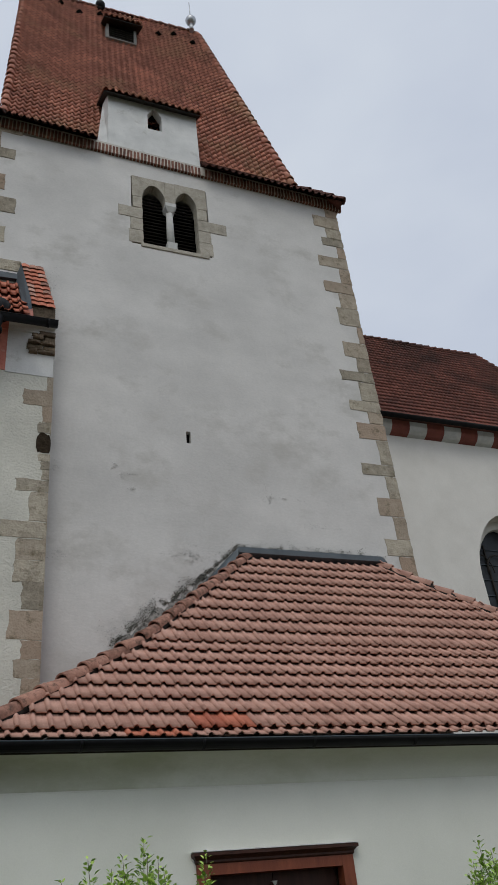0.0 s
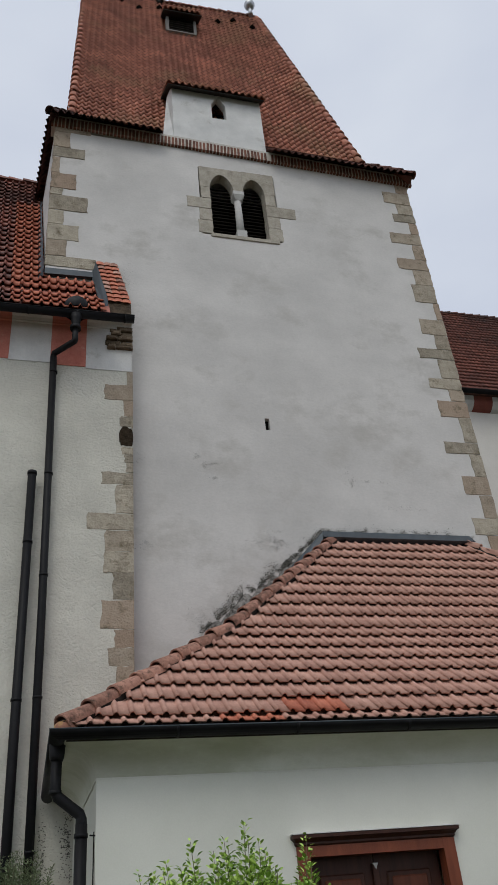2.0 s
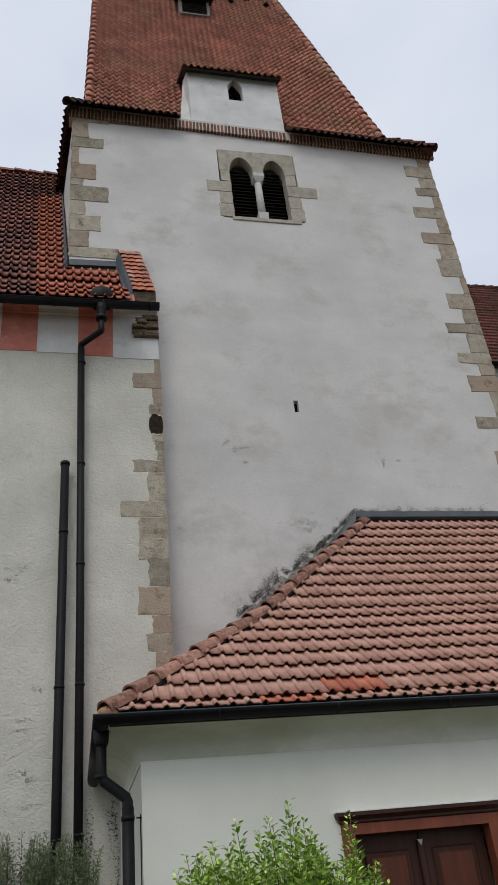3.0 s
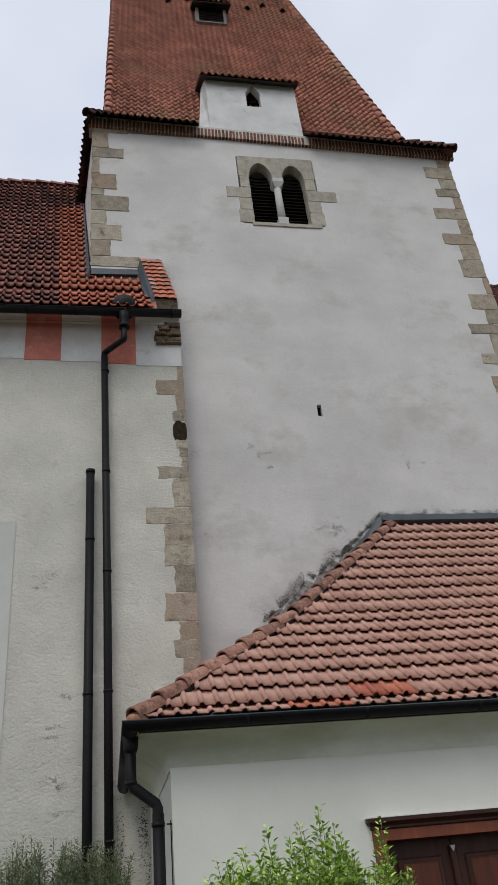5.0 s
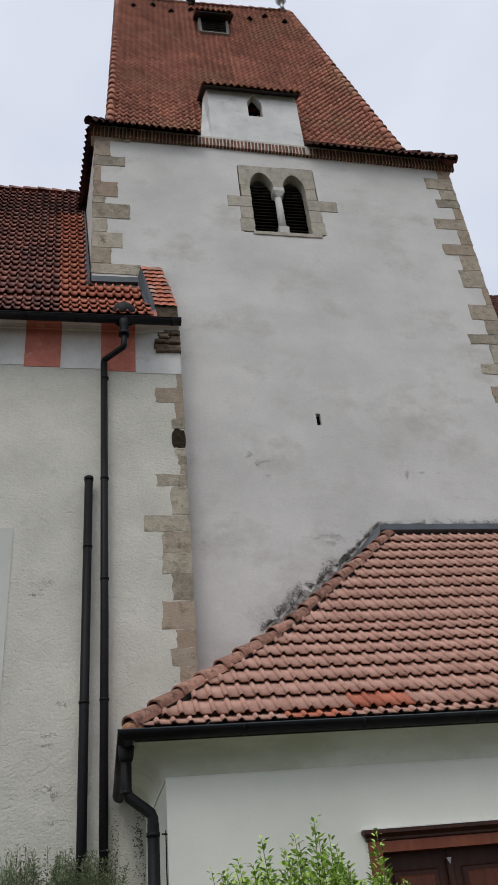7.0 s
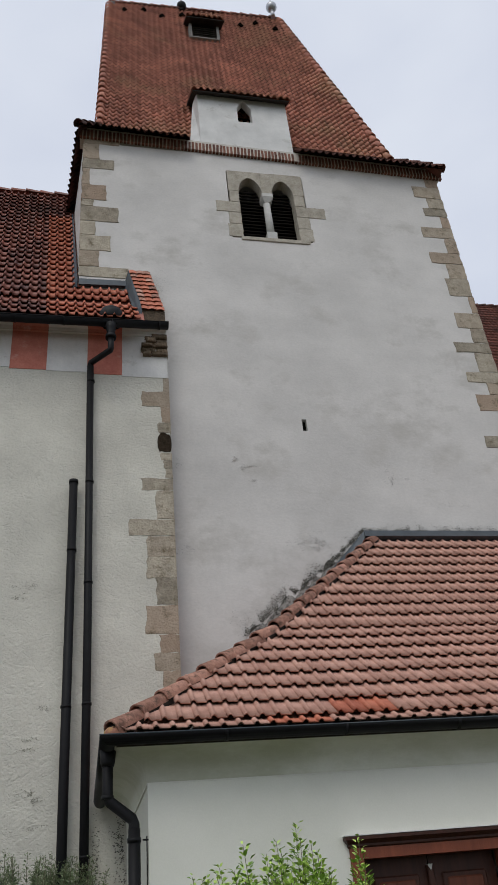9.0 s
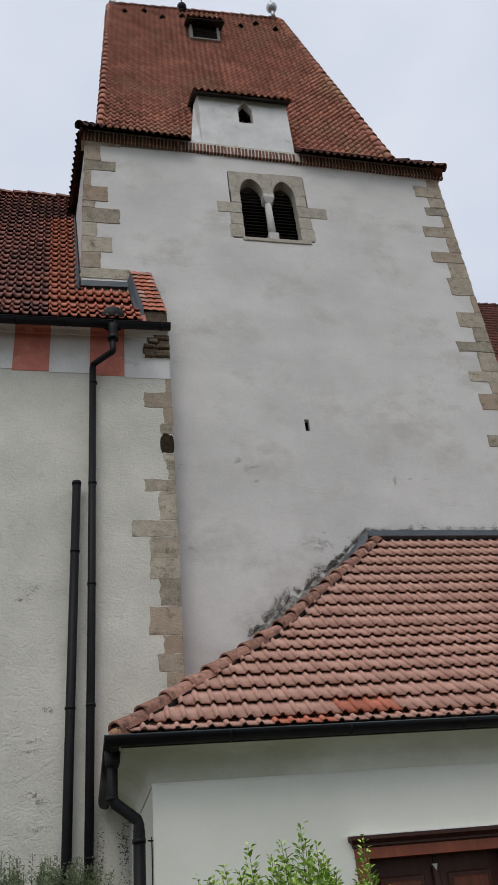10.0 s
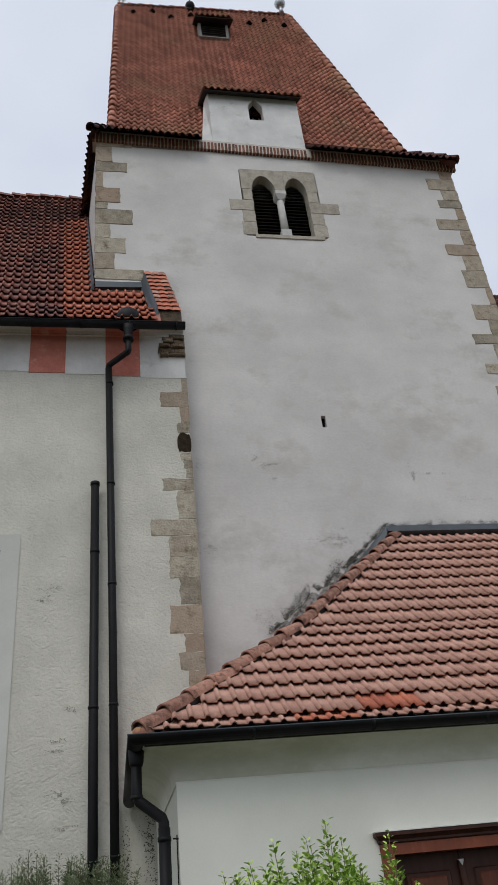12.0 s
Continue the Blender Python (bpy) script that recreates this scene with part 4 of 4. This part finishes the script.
vent = thing("vent_pipe", "dark metal standpipe ending open on the nave wall", "pipe", group="downpipes")
part("pipe", tube(bmesh.new(), [(-0.245, 11.70, 8.48), (-0.235, 11.70, 4.0), (-0.21, 11.70, 0.0)], 0.068, 14), METAL_BLACK, vent)
part("rim", tube(bmesh.new(), [(-0.245, 11.70, 8.46), (-0.245, 11.70, 8.52)], 0.078, 14), METAL_BLACK, vent)
for z in (7.25, 4.82, 2.4):
    clamp(vent, -0.24, 11.70, z, 0.068, NY)

# ---- choir: painted cornice, gutter, window ----
xs = [9.42 + 0.48 * k for k in range(-1, 15)]
for i, (a, b) in enumerate(zip(xs, xs[1:])):
    if a > TX1:
        side = [(CY + 0.1, 11.70), (CY - 0.01, 11.70), (CY - 0.10, 11.73), (CY - 0.18, 11.79), (CY - 0.23, 11.87), (CY - 0.25, 11.99), (CY + 0.1, 11.99)]
        bm = hull(bmesh.new(), [(a + 0.002, y, z) for y, z in side], [(b - 0.002, y, z) for y, z in side])
        # red fields take the darkened red that includes eave shade
        part("cornice_field", bm, STONE_PALE if i % 2 == 0 else PAINT_RED_SHADED, choir, "whitewashed cornice field" if i % 2 == 0 else "red painted cornice field darkened for eave shade")
choir_gutter = thing("roof_gutter", "dark half-round metal gutter along the choir eave", "gutter")
choir_gutter.scale, choir_gutter.location = choir.scale, choir.location
part("trough", trough((TX1 + 0.35, CE_Y - 0.06, CE_Z - 0.02), (16.7, CE_Y - 0.06, CE_Z - 0.02), 0.075, (0, 1, 0)), METAL_BLACK, choir_gutter)
part("end_plate", boxed(TX1 + 0.3, TX1 + 0.36, CE_Y - 0.16, CE_Y + 0.3, CE_Z - 0.14, CE_Z + 0.02), LEAD, choir_gutter)
choir_window = part("window", pierced(bmesh.new(), 10.96, 13.14, CY + 0.36, CY + 0.48, 4.5, 9.9, [(12.05, 0.86, 4.7, 8.1, 1.5, 1.8)]), PLASTER_CHOIR, choir, "tall arched window with dark leaded glass")
part("pane", boxed(11.1, 13.0, CY + 0.5, CY + 0.52, 4.5, 9.8), GLASS, choir_window)
for x in (11.62, 12.48):
    part("mullion", boxed(x - 0.018, x + 0.018, CY + 0.46, CY + 0.5, 4.6, 9.2), WOOD_AND_SHADE, choir_window)
for k in range(12):
    part("glazing_bar", boxed(11.15, 12.95, CY + 0.47, CY + 0.495, 4.9 + 0.38 * k, 4.912 + 0.38 * k), LEAD, choir_window)
for k in range(3):
    bm = tube(bmesh.new(), [(11.62 + 0.43 * k + 0.3 * math.cos(a) - 0.2, CY + 0.44, 8.5 + 0.45 * math.sin(a)) for a in (math.pi * j / 8 for j in range(9))], 0.016, 6)
    part("tracery", bm, WOOD_AND_SHADE, choir_window)

# ---- annex: cove, door, gutter, downpipe, flashing ----
bm = bmesh.new()
cove = [(0.0, 3.20)] + [(0.33 * (1 - math.cos(a)), 3.24 + 0.27 * math.sin(a)) for a in (math.pi / 2 * k / 7 for k in range(1, 8))] + [(0.33, 3.60), (0.0, 3.60)]
rows = []
for o, z in cove:
    rows.append([bm.verts.new(p) for p in ((AX1 + 0.3, AY - o - 0.004, z), (AX0 - o - 0.004, AY - o - 0.004, z), (AX0 - 0.05 - o, NY - 0.006, z))])
for r0, r1 in zip(rows, rows[1:]):
    for k in range(2):
        f = bm.faces.new((r0[k], r0[k + 1], r1[k + 1], r1[k]))
        f.smooth = True
part("eaves_cove", bm, PLASTER_COVE, annex, "plastered hollow moulding under the eave")
part("moulding_line", boxed(AX0 - 0.008, AX1, AY - 0.006, AY + 0.02, 3.186, 3.196), PLASTER_SMOOTH, annex)
part("moulding_line", hull(bmesh.new(), [(AX0 - 0.009, AY + 0.02, 3.176), (AX0 + 0.02, AY + 0.02, 3.176), (AX0 - 0.03, NY - 0.01, 3.176), (AX0 - 0.059, NY - 0.01, 3.176)],
                           [(AX0 - 0.009, AY + 0.02, 3.196), (AX0 + 0.02, AY + 0.02, 3.196), (AX0 - 0.03, NY - 0.01, 3.196), (AX0 - 0.059, NY - 0.01, 3.196)]), PLASTER_SMOOTH, annex)
part("wire", tube(bmesh.new(), [(AX0 - 0.012, AY + 0.05, 0.0), (AX0 - 0.016, AY + 0.05, 1.5), (AX0 - 0.012, AY + 0.05, 2.72)], 0.006, 6), METAL_BLACK, annex, "thin dark lightning conductor wire")

casing = part("door_casing", boxed(DX0 - 0.035, DX0 + 0.10, AY - 0.03, AY + 0.12, 0.0, 2.46), WOOD_CASE, annex, "red-brown wooden door casing with moulded crown")
part("jamb", boxed(DX1 - 0.10, DX1 + 0.035, AY - 0.03, AY + 0.12, 0.0, 2.46), WOOD_CASE, casing)
part("head", boxed(DX0 + 0.102, DX1 - 0.102, AY - 0.03, AY + 0.12, 2.36, 2.46), WOOD_CASE, casing)
bm = bmesh.new()
crown = [(0.03, 2.462), (0.045, 2.475), (0.045, 2.495), (0.075, 2.52), (0.10, 2.53), (0.10, 2.56), (0.0, 2.565)]
rows = [[bm.verts.new(p) for p in ((DX0 - 0.02 - 0.65 * o, AY, z), (DX0 - 0.02 - 0.65 * o, AY - o, z), (DX1 + 0.02 + 0.65 * o, AY - o, z), (DX1 + 0.02 + 0.65 * o, AY, z))] for o, z in crown]
for r0, r1 in zip(rows, rows[1:]):
    for k in range(3):
        bm.faces.new((r0[k], r0[k + 1], r1[k + 1], r1[k]))
bm.faces.new(rows[0])
part("crown_moulding", bm, WOOD_DOOR, casing)
part("drip_edge", boxed(DX0 - 0.088, DX1 + 0.088, AY - 0.103, AY - 0.001, 2.566, 2.576), PAINT_WHITE, casing, "thin pale drip edge")
for a, b in ((DX0 + 0.104, (DX0 + DX1) / 2 - 0.004), ((DX0 + DX1) / 2 + 0.004, DX1 - 0.104)):
    leaf = part("door", boxed(a, b, AY + 0.16, AY + 0.21, 0.02, 2.40), WOOD_DOOR, annex, "dark brown panelled wooden door leaf")
    for z0, z1 in ((1.28, 2.2), (0.2, 1.14)):
        part("panel_frame", chamfer(boxed(a + 0.12, b - 0.12, AY + 0.134, AY + 0.165, z0, z1), 0.014), WOOD_DOOR, leaf)
        part("panel", chamfer(boxed(a + 0.17, b - 0.17, AY + 0.118, AY + 0.16, z0 + 0.05, z1 - 0.05), 0.012), WOOD_PANEL, leaf)
mid = (DX0 + DX1) / 2
part("astragal", chamfer(boxed(mid - 0.035, mid + 0.035, AY + 0.11, AY + 0.16, 0.02, 2.28), 0.01), WOOD_DOOR, annex, "dark wooden cover strip between the door leaves")
part("strip_head", hull(bmesh.new(), [(mid - 0.03, AY + 0.11, 2.28), (mid + 0.03, AY + 0.11, 2.28), (mid, AY + 0.10, 2.22)], [(mid - 0.03, AY + 0.15, 2.28), (mid + 0.03, AY + 0.15, 2.28), (mid, AY + 0.15, 2.22)]), STONE_PALE, annex, "small pale carved point on the door strip")

annex_gutter = thing("roof_gutter", "black half-round metal gutter along the annex eave", "gutter")
part("trough", trough((0.255, 8.285, 3.575), (12.1, 8.285, 3.575), 0.088, (0, 1, 0), False, 1.0), METAL_BLACK, annex_gutter)
# bead lighter than the trough, painting the highlight along its lip
part("bead", bead((0.16, 8.20, 3.578), (12.1, 8.20, 3.578), 0.008), LEAD, annex_gutter)
part("trough", trough((0.255, 8.285, 3.575), (0.255, 11.80, 3.575), 0.088, (1, 0, 0), False, 1.0), METAL_BLACK, annex_gutter)
# side bead lightened likewise as a painted lip highlight
part("bead", bead((0.17, 8.2, 3.576), (0.17, 11.80, 3.576), 0.008), LEAD, annex_gutter)
for k in range(9):
    x = 1.41 + 1.26 * k
    part("joint", trough((x, 8.285, 3.574), (x + 0.03, 8.285, 3.574), 0.094, (0, 1, 0)), METAL_BLACK, annex_gutter)
part("fascia", boxed(0.33, 11.9, 8.345, 8.375, 3.49, 3.62), WOOD_AND_SHADE, annex, "dark eave board")

annex_pipe = thing("downpipe", "black metal downpipe with swan neck at the annex corner", "downpipe", group="downpipes")
part("hopper", tube(bmesh.new(), [(0.255, 8.62, 3.52), (0.255, 8.62, 3.40), (0.255, 8.62, 3.36)], 0.07, 14, ends=[0.085, 0.075, 0.062]), METAL_BLACK, annex_pipe)
part("upper_pipe", tube(bmesh.new(), [(0.255, 8.62, 3.42), (0.255, 8.62, 3.08), (0.28, 8.62, 3.03), (0.50, 8.66, 2.87), (0.515, 8.66, 2.83), (0.517, 8.66, 2.6)], 0.055, 14), METAL_BLACK, annex_pipe)
part("pipe", tube(bmesh.new(), [(0.517, 8.66, 2.78), (0.513, 8.66, 1.4), (0.513, 8.66, 0.0)], 0.06, 14), METAL_BLACK, annex_pipe)
part("collar", tube(bmesh.new(), [(0.255, 8.62, 3.05), (0.255, 8.62, 3.09)], 0.062, 14), METAL_BLACK, annex_pipe)
for z in (2.68, 1.2):
    ring = part("clamp", tube(bmesh.new(), [(0.515, 8.66, z - 0.02), (0.515, 8.66, z + 0.02)], 0.068, 14), METAL_BLACK, annex_pipe)
    part("spike", tube(bmesh.new(), [(0.6, 8.66, z), (0.68, 8.70, z)], 0.008, 6), METAL_BLACK, ring)

part("ridge_flashing", hull(bmesh.new(), [(4.80, 12.04, 7.68), (7.78, 12.04, 7.68), (7.78, 12.236, 7.62), (4.80, 12.236, 7.62)],
                            [(4.86, 12.20, 7.87), (7.78, 12.20, 7.87), (7.78, 12.236, 7.87), (4.86, 12.236, 7.87)]), LEAD, annex, "blue-grey sheet metal flashing against the tower")
part("ridge_flashing", hull(bmesh.new(), [(4.1, 12.08, 6.90), (4.80, 12.08, 7.55), (4.80, 12.236, 7.55), (4.1, 12.236, 6.90)],
                            [(4.1, 12.20, 7.08), (4.86, 12.20, 7.87), (4.86, 12.236, 7.87), (4.1, 12.236, 7.08)]), LEAD, annex)


def ragged(points, width, seed, y):
    """A ragged flat patch of mortar or dirt along a line on the tower's face."""
    rng = random.Random(seed)
    bm = bmesh.new()
    upper, lower = [], []
    for i in range(len(points) - 1):
        (ax, az), (bx, bz) = points[i], points[i + 1]
        n = max(3, int(math.hypot(bx - ax, bz - az) / 0.035))
        for k in range(n):
            f = k / n
            x, z = ax + (bx - ax) * f, az + (bz - az) * f
            wide = width * (0.25 + 1.1 * abs(noise.noise(Vector((x * 2.3 + seed, z * 2.3, 0)))) + 0.12 * rng.random())
            upper.append(bm.verts.new((x, y, z + wide)))
            lower.append(bm.verts.new((x, y, z - 0.05)))
    for i in range(len(upper) - 1):
        bm.faces.new((lower[i], lower[i + 1], upper[i + 1], upper[i]))
    return bm


part("mortar_fillet", ragged([(2.70, 5.95), (3.3, 6.43), (4.05, 7.00), (4.92, 7.78)], 0.26, 5, TY0 - 0.006), FILLET, tower, "mottled black and grey mortar fillet above the annex roof")
part("mortar_fillet", ragged([(4.86, 7.83), (6.4, 7.83), (7.9, 7.83)], 0.06, 9, TY0 - 0.006), FILLET, tower)


def specks(line, spread, count, seed, low=0.007, high=0.026):
    """Ragged specks of mould scattered above a line on the tower's face, thinning out upwards."""
    rng = random.Random(seed)
    bm = bmesh.new()
    for _ in range(count):
        f = rng.random() * (len(line) - 1)
        i = int(f)
        (ax, az), (bx, bz) = line[i], line[i + 1]
        x, z = ax + (bx - ax) * (f - i), az + (bz - az) * (f - i)
        wide = spread * (0.4 + 1.5 * abs(noise.noise(Vector((x * 1.7 + seed, z * 1.7, 3)))))
        z += abs(rng.gauss(0, 1)) * wide
        x -= abs(rng.gauss(0, 1)) * wide * 0.3
        if noise.noise(Vector((x * 7 + seed, z * 7, 8))) < rng.uniform(-0.35, 0.25):
            continue
        r = rng.uniform(low, high) * rng.uniform(0.5, 1.0)
        n = 9
        deep = TY0 - rng.uniform(0.006, 0.016)
        bm.faces.new([bm.verts.new((x + r * math.cos(2 * math.pi * k / n) * rng.uniform(0.4, 1.2), deep, z + 0.7 * r * math.sin(2 * math.pi * k / n) * rng.uniform(0.4, 1.2))) for k in range(n)])
    return bm


tagged(part("mould_specks", specks([(2.55, 5.98), (3.2, 6.48), (4.0, 7.08), (4.86, 7.86)], 0.10, 5000, 3, 0.004, 0.015), MOSS, tower, "black mould specks on the plaster"), kind="stuff")
tagged(part("mould_specks", specks([(4.86, 7.87), (6.4, 7.87), (7.9, 7.86)], 0.075, 2200, 4, 0.004, 0.014), MOSS, tower), kind="stuff")


def blotch(x, z, w, h, seed, y=TY0):
    """A loose cluster of small ragged chips and specks."""
    rng = random.Random(seed)
    bm = bmesh.new()
    knots = [(rng.gauss(0, 0.9) * w, rng.gauss(0, 0.9) * h, rng.uniform(0.15, 0.6)) for _ in range(7)]
    for _ in range(int(40 + 6000 * w * h)):
        kx, kz, wide = rng.choice(knots)
        px, pz = x + kx + rng.gauss(0, wide) * w, z + kz + rng.gauss(0, wide) * h
        r = rng.uniform(0.003, 0.011)
        deep = y - rng.uniform(0.002, 0.009)
        bm.faces.new([bm.verts.new((px + 1.3 * r * math.cos(2 * math.pi * k / 8) * rng.uniform(0.4, 1.2), deep, pz + 0.7 * r * math.sin(2 * math.pi * k / 8) * rng.uniform(0.4, 1.2))) for k in range(8)])
    return bm


STAIN = material("plaster_damp_stain", (0.30, 0.29, 0.27), (0.52, 0.502, 0.48), 12.0, 0.95, 60, 0.4)
for i, (x, z, w, h) in enumerate(((5.56, 9.03, 0.06, 0.1), (5.62, 8.97, 0.03, 0.04), (6.0, 8.98, 0.11, 0.02), (1.57, 7.48, 0.10, 0.035), (1.66, 7.55, 0.06, 0.03), (1.58, 9.23, 0.035, 0.05), (2.55, 6.2, 0.12, 0.26), (3.75, 7.62, 0.2, 0.05),
                               (2.72, 6.15, 0.09, 0.12), (3.95, 7.55, 0.12, 0.07), (1.35, 13.6, 0.14, 0.2), (2.9, 9.2, 0.05, 0.015), (2.62, 9.33, 0.05, 0.04), (2.76, 9.14, 0.04, 0.05), (2.93, 8.9, 0.05, 0.02), (3.83, 7.73, 0.16, 0.06), (4.1, 7.62, 0.12, 0.05), (6.7, 8.42, 0.2, 0.03))):
    tagged(part("stain", blotch(x, z, w, h, i), STAIN, tower_wall, "grey mould specks"), kind="stuff")

NAVE_DIRT = ((-0.88, 6.68, 0.09, 0.05), (-0.98, 6.55, 0.07, 0.04), (-0.78, 4.30, 0.12, 0.03), (-0.7, 4.42, 0.06, 0.02), (-0.68, 3.72, 0.06, 0.05), (-0.62, 3.62, 0.07, 0.04), (-0.7, 3.3, 0.12, 0.02), (-0.55, 4.85, 0.05, 0.03))
DIRT = material("green_grey_dirt", (0.20, 0.195, 0.155), (0.40, 0.39, 0.33), 12.0, 0.95, 60, 0.4)
for i, (x, z, w, h) in enumerate(NAVE_DIRT):
    tagged(part("dirt_stain", blotch(x, z, w, h, i + 40, NY), DIRT, nave_wall, "grey dirt specks on the plaster"), kind="stuff")
for i, (x, z, w, h) in enumerate(((0.575, 2.7, 0.012, 0.55), (0.55, 3.0, 0.02, 0.12), (0.20, 2.55, 0.05, 0.5), (0.53, 2.9, 0.05, 0.3), (0.48, 3.15, 0.07, 0.12), (0.56, 2.3, 0.02, 0.5))):
    tagged(part("moss", blotch(x, z, w, h, i + 60, NY - 0.002), MOSS, nave_wall, "dark moss in the wall corner"), kind="stuff")

# ---- planting ----
def shrub(name, label, at, stems, leaf_len, leaf_wide, leaf_mat, seed, low, step, spread=0.12):
    """A shrub of upright shoots: stems are x, y, top."""
    rng = random.Random(seed)
    plant = thing(name, label, "shrub", at)
    leaves_v, leaves_f = [], []
    for sx, sy, top in stems:
        pts = []
        bend, swing = rng.uniform(-0.12, 0.12), rng.uniform(-0.12, 0.12)
        for k in range(8):
            f = k / 7
            pts.append(Vector((sx * (0.35 + 0.65 * f ** 0.7) + bend * f * f + rng.gauss(0, 0.008), sy * (0.35 + 0.65 * f ** 0.7) + swing * f * f, top * f)))
        ob = part("stem", tube(bmesh.new(), pts, 0.005, 5, ends=[0.012 - 0.0095 * k / 7 for k in range(8)]), TWIG, plant)
        z = low
        turn = rng.uniform(0, 6.28)
        while z < top:
            f = z / top
            i = min(int(f * 7), 6)
            p = pts[i].lerp(pts[i + 1], f * 7 - i)
            turn += 2.4
            near = 1.0 if z < top - 0.1 else 0.8
            shoots = 2 if z > top - 0.16 else 4
            for s in range(shoots):
                reach = rng.uniform(0.0, spread) * min((1 - f) * 3, 1.0) + rng.uniform(0, 0.03)
                a = turn + s * 2.9 + rng.gauss(0, 0.4)
                root = p + Vector((math.cos(a) * reach, math.sin(a) * reach, rng.uniform(-0.02, 0.03)))
                way = Vector((math.cos(a), math.sin(a), rng.uniform(0.1, 1.3))).normalized()
                side = way.cross(Vector((rng.gauss(0, 0.3), rng.gauss(0, 0.3), 1))).normalized()
                up = side.cross(way)
                ln, wd = leaf_len * rng.uniform(0.6, 1.15) * near, leaf_wide * rng.uniform(0.7, 1.15) * near
                n = len(leaves_v)
                for x, y, h in ((0, 0, 0), (wd / 2, ln * 0.35, 0.1 * ln), (wd * 0.38, ln * 0.7, 0.08 * ln), (0, ln, -0.05 * ln), (-wd * 0.38, ln * 0.7, 0.08 * ln), (-wd / 2, ln * 0.35, 0.1 * ln), (0, ln * 0.5, 0)):
                    leaves_v.append(tuple(root + side * x + way * y + up * h))
                leaves_f += [(n, n + 1, n + 6), (n + 1, n + 2, n + 6), (n + 2, n + 3, n + 6), (n + 3, n + 4, n + 6), (n + 4, n + 5, n + 6), (n + 5, n, n + 6)]
            z += step * rng.uniform(0.7, 1.3)
    data = bpy.data.meshes.new("foliage")
    data.from_pydata(leaves_v, [], leaves_f)
    data.materials.append(leaf_mat)
    ob = new("foliage", data)
    ob.parent = plant
    tagged(ob, kind="stuff")
    return plant


srng = random.Random(21)
stems = [(-0.28, 0.0, 2.43), (0.16, 0.0, 2.58), (0.12, 0.1, 2.40), (0.72, -0.05, 2.42), (-0.7, 0.0, 2.22), (0.45, 0.1, 2.36), (-0.45, 0.1, 2.28), (0.05, 0.0, 2.46), (0.25, 0.05, 2.44), (-0.05, 0.1, 2.38), (0.33, 0.0, 2.40)]
for k in range(95):
    x = srng.uniform(-0.95, 0.9)
    stems.append((x, srng.uniform(-0.3, 0.35), 2.30 - 0.14 * abs(x) - srng.uniform(0.0, 0.34)))
shrub("garden_shrub", "light green leafy shrub with upright shoots before the annex", (1.70, 7.5, 0), stems, 0.064, 0.038, LEAF, 4, 1.4, 0.022, 0.15)
stems = [(srng.uniform(-0.5, 0.6), srng.uniform(-0.3, 0.3), srng.uniform(1.95, 2.3)) for k in range(26)] + [(-0.22, 0.0, 2.40), (-0.1, 0.1, 2.3)]
shrub("garden_shrub", "light green leafy shrub beside the annex door", (5.55, 7.5, 0), stems, 0.064, 0.038, LEAF, 6, 1.4, 0.022, 0.15)
stems = []
for k in range(170):
    x = srng.uniform(-1.2, 0.95)
    stems.append((x, srng.uniform(-0.3, 0.5), 2.88 - 0.22 * max(x - 0.2, 0) - 0.25 * max(-0.35 - x, 0) - srng.uniform(0.0, 0.5) ** 1.4))
shrub("lavender_bush", "grey-green feathery bush by the nave wall", (-0.65, 10.5, 0), stems, 0.05, 0.016, LEAF_GREY, 8, 1.9, 0.016, 0.05)
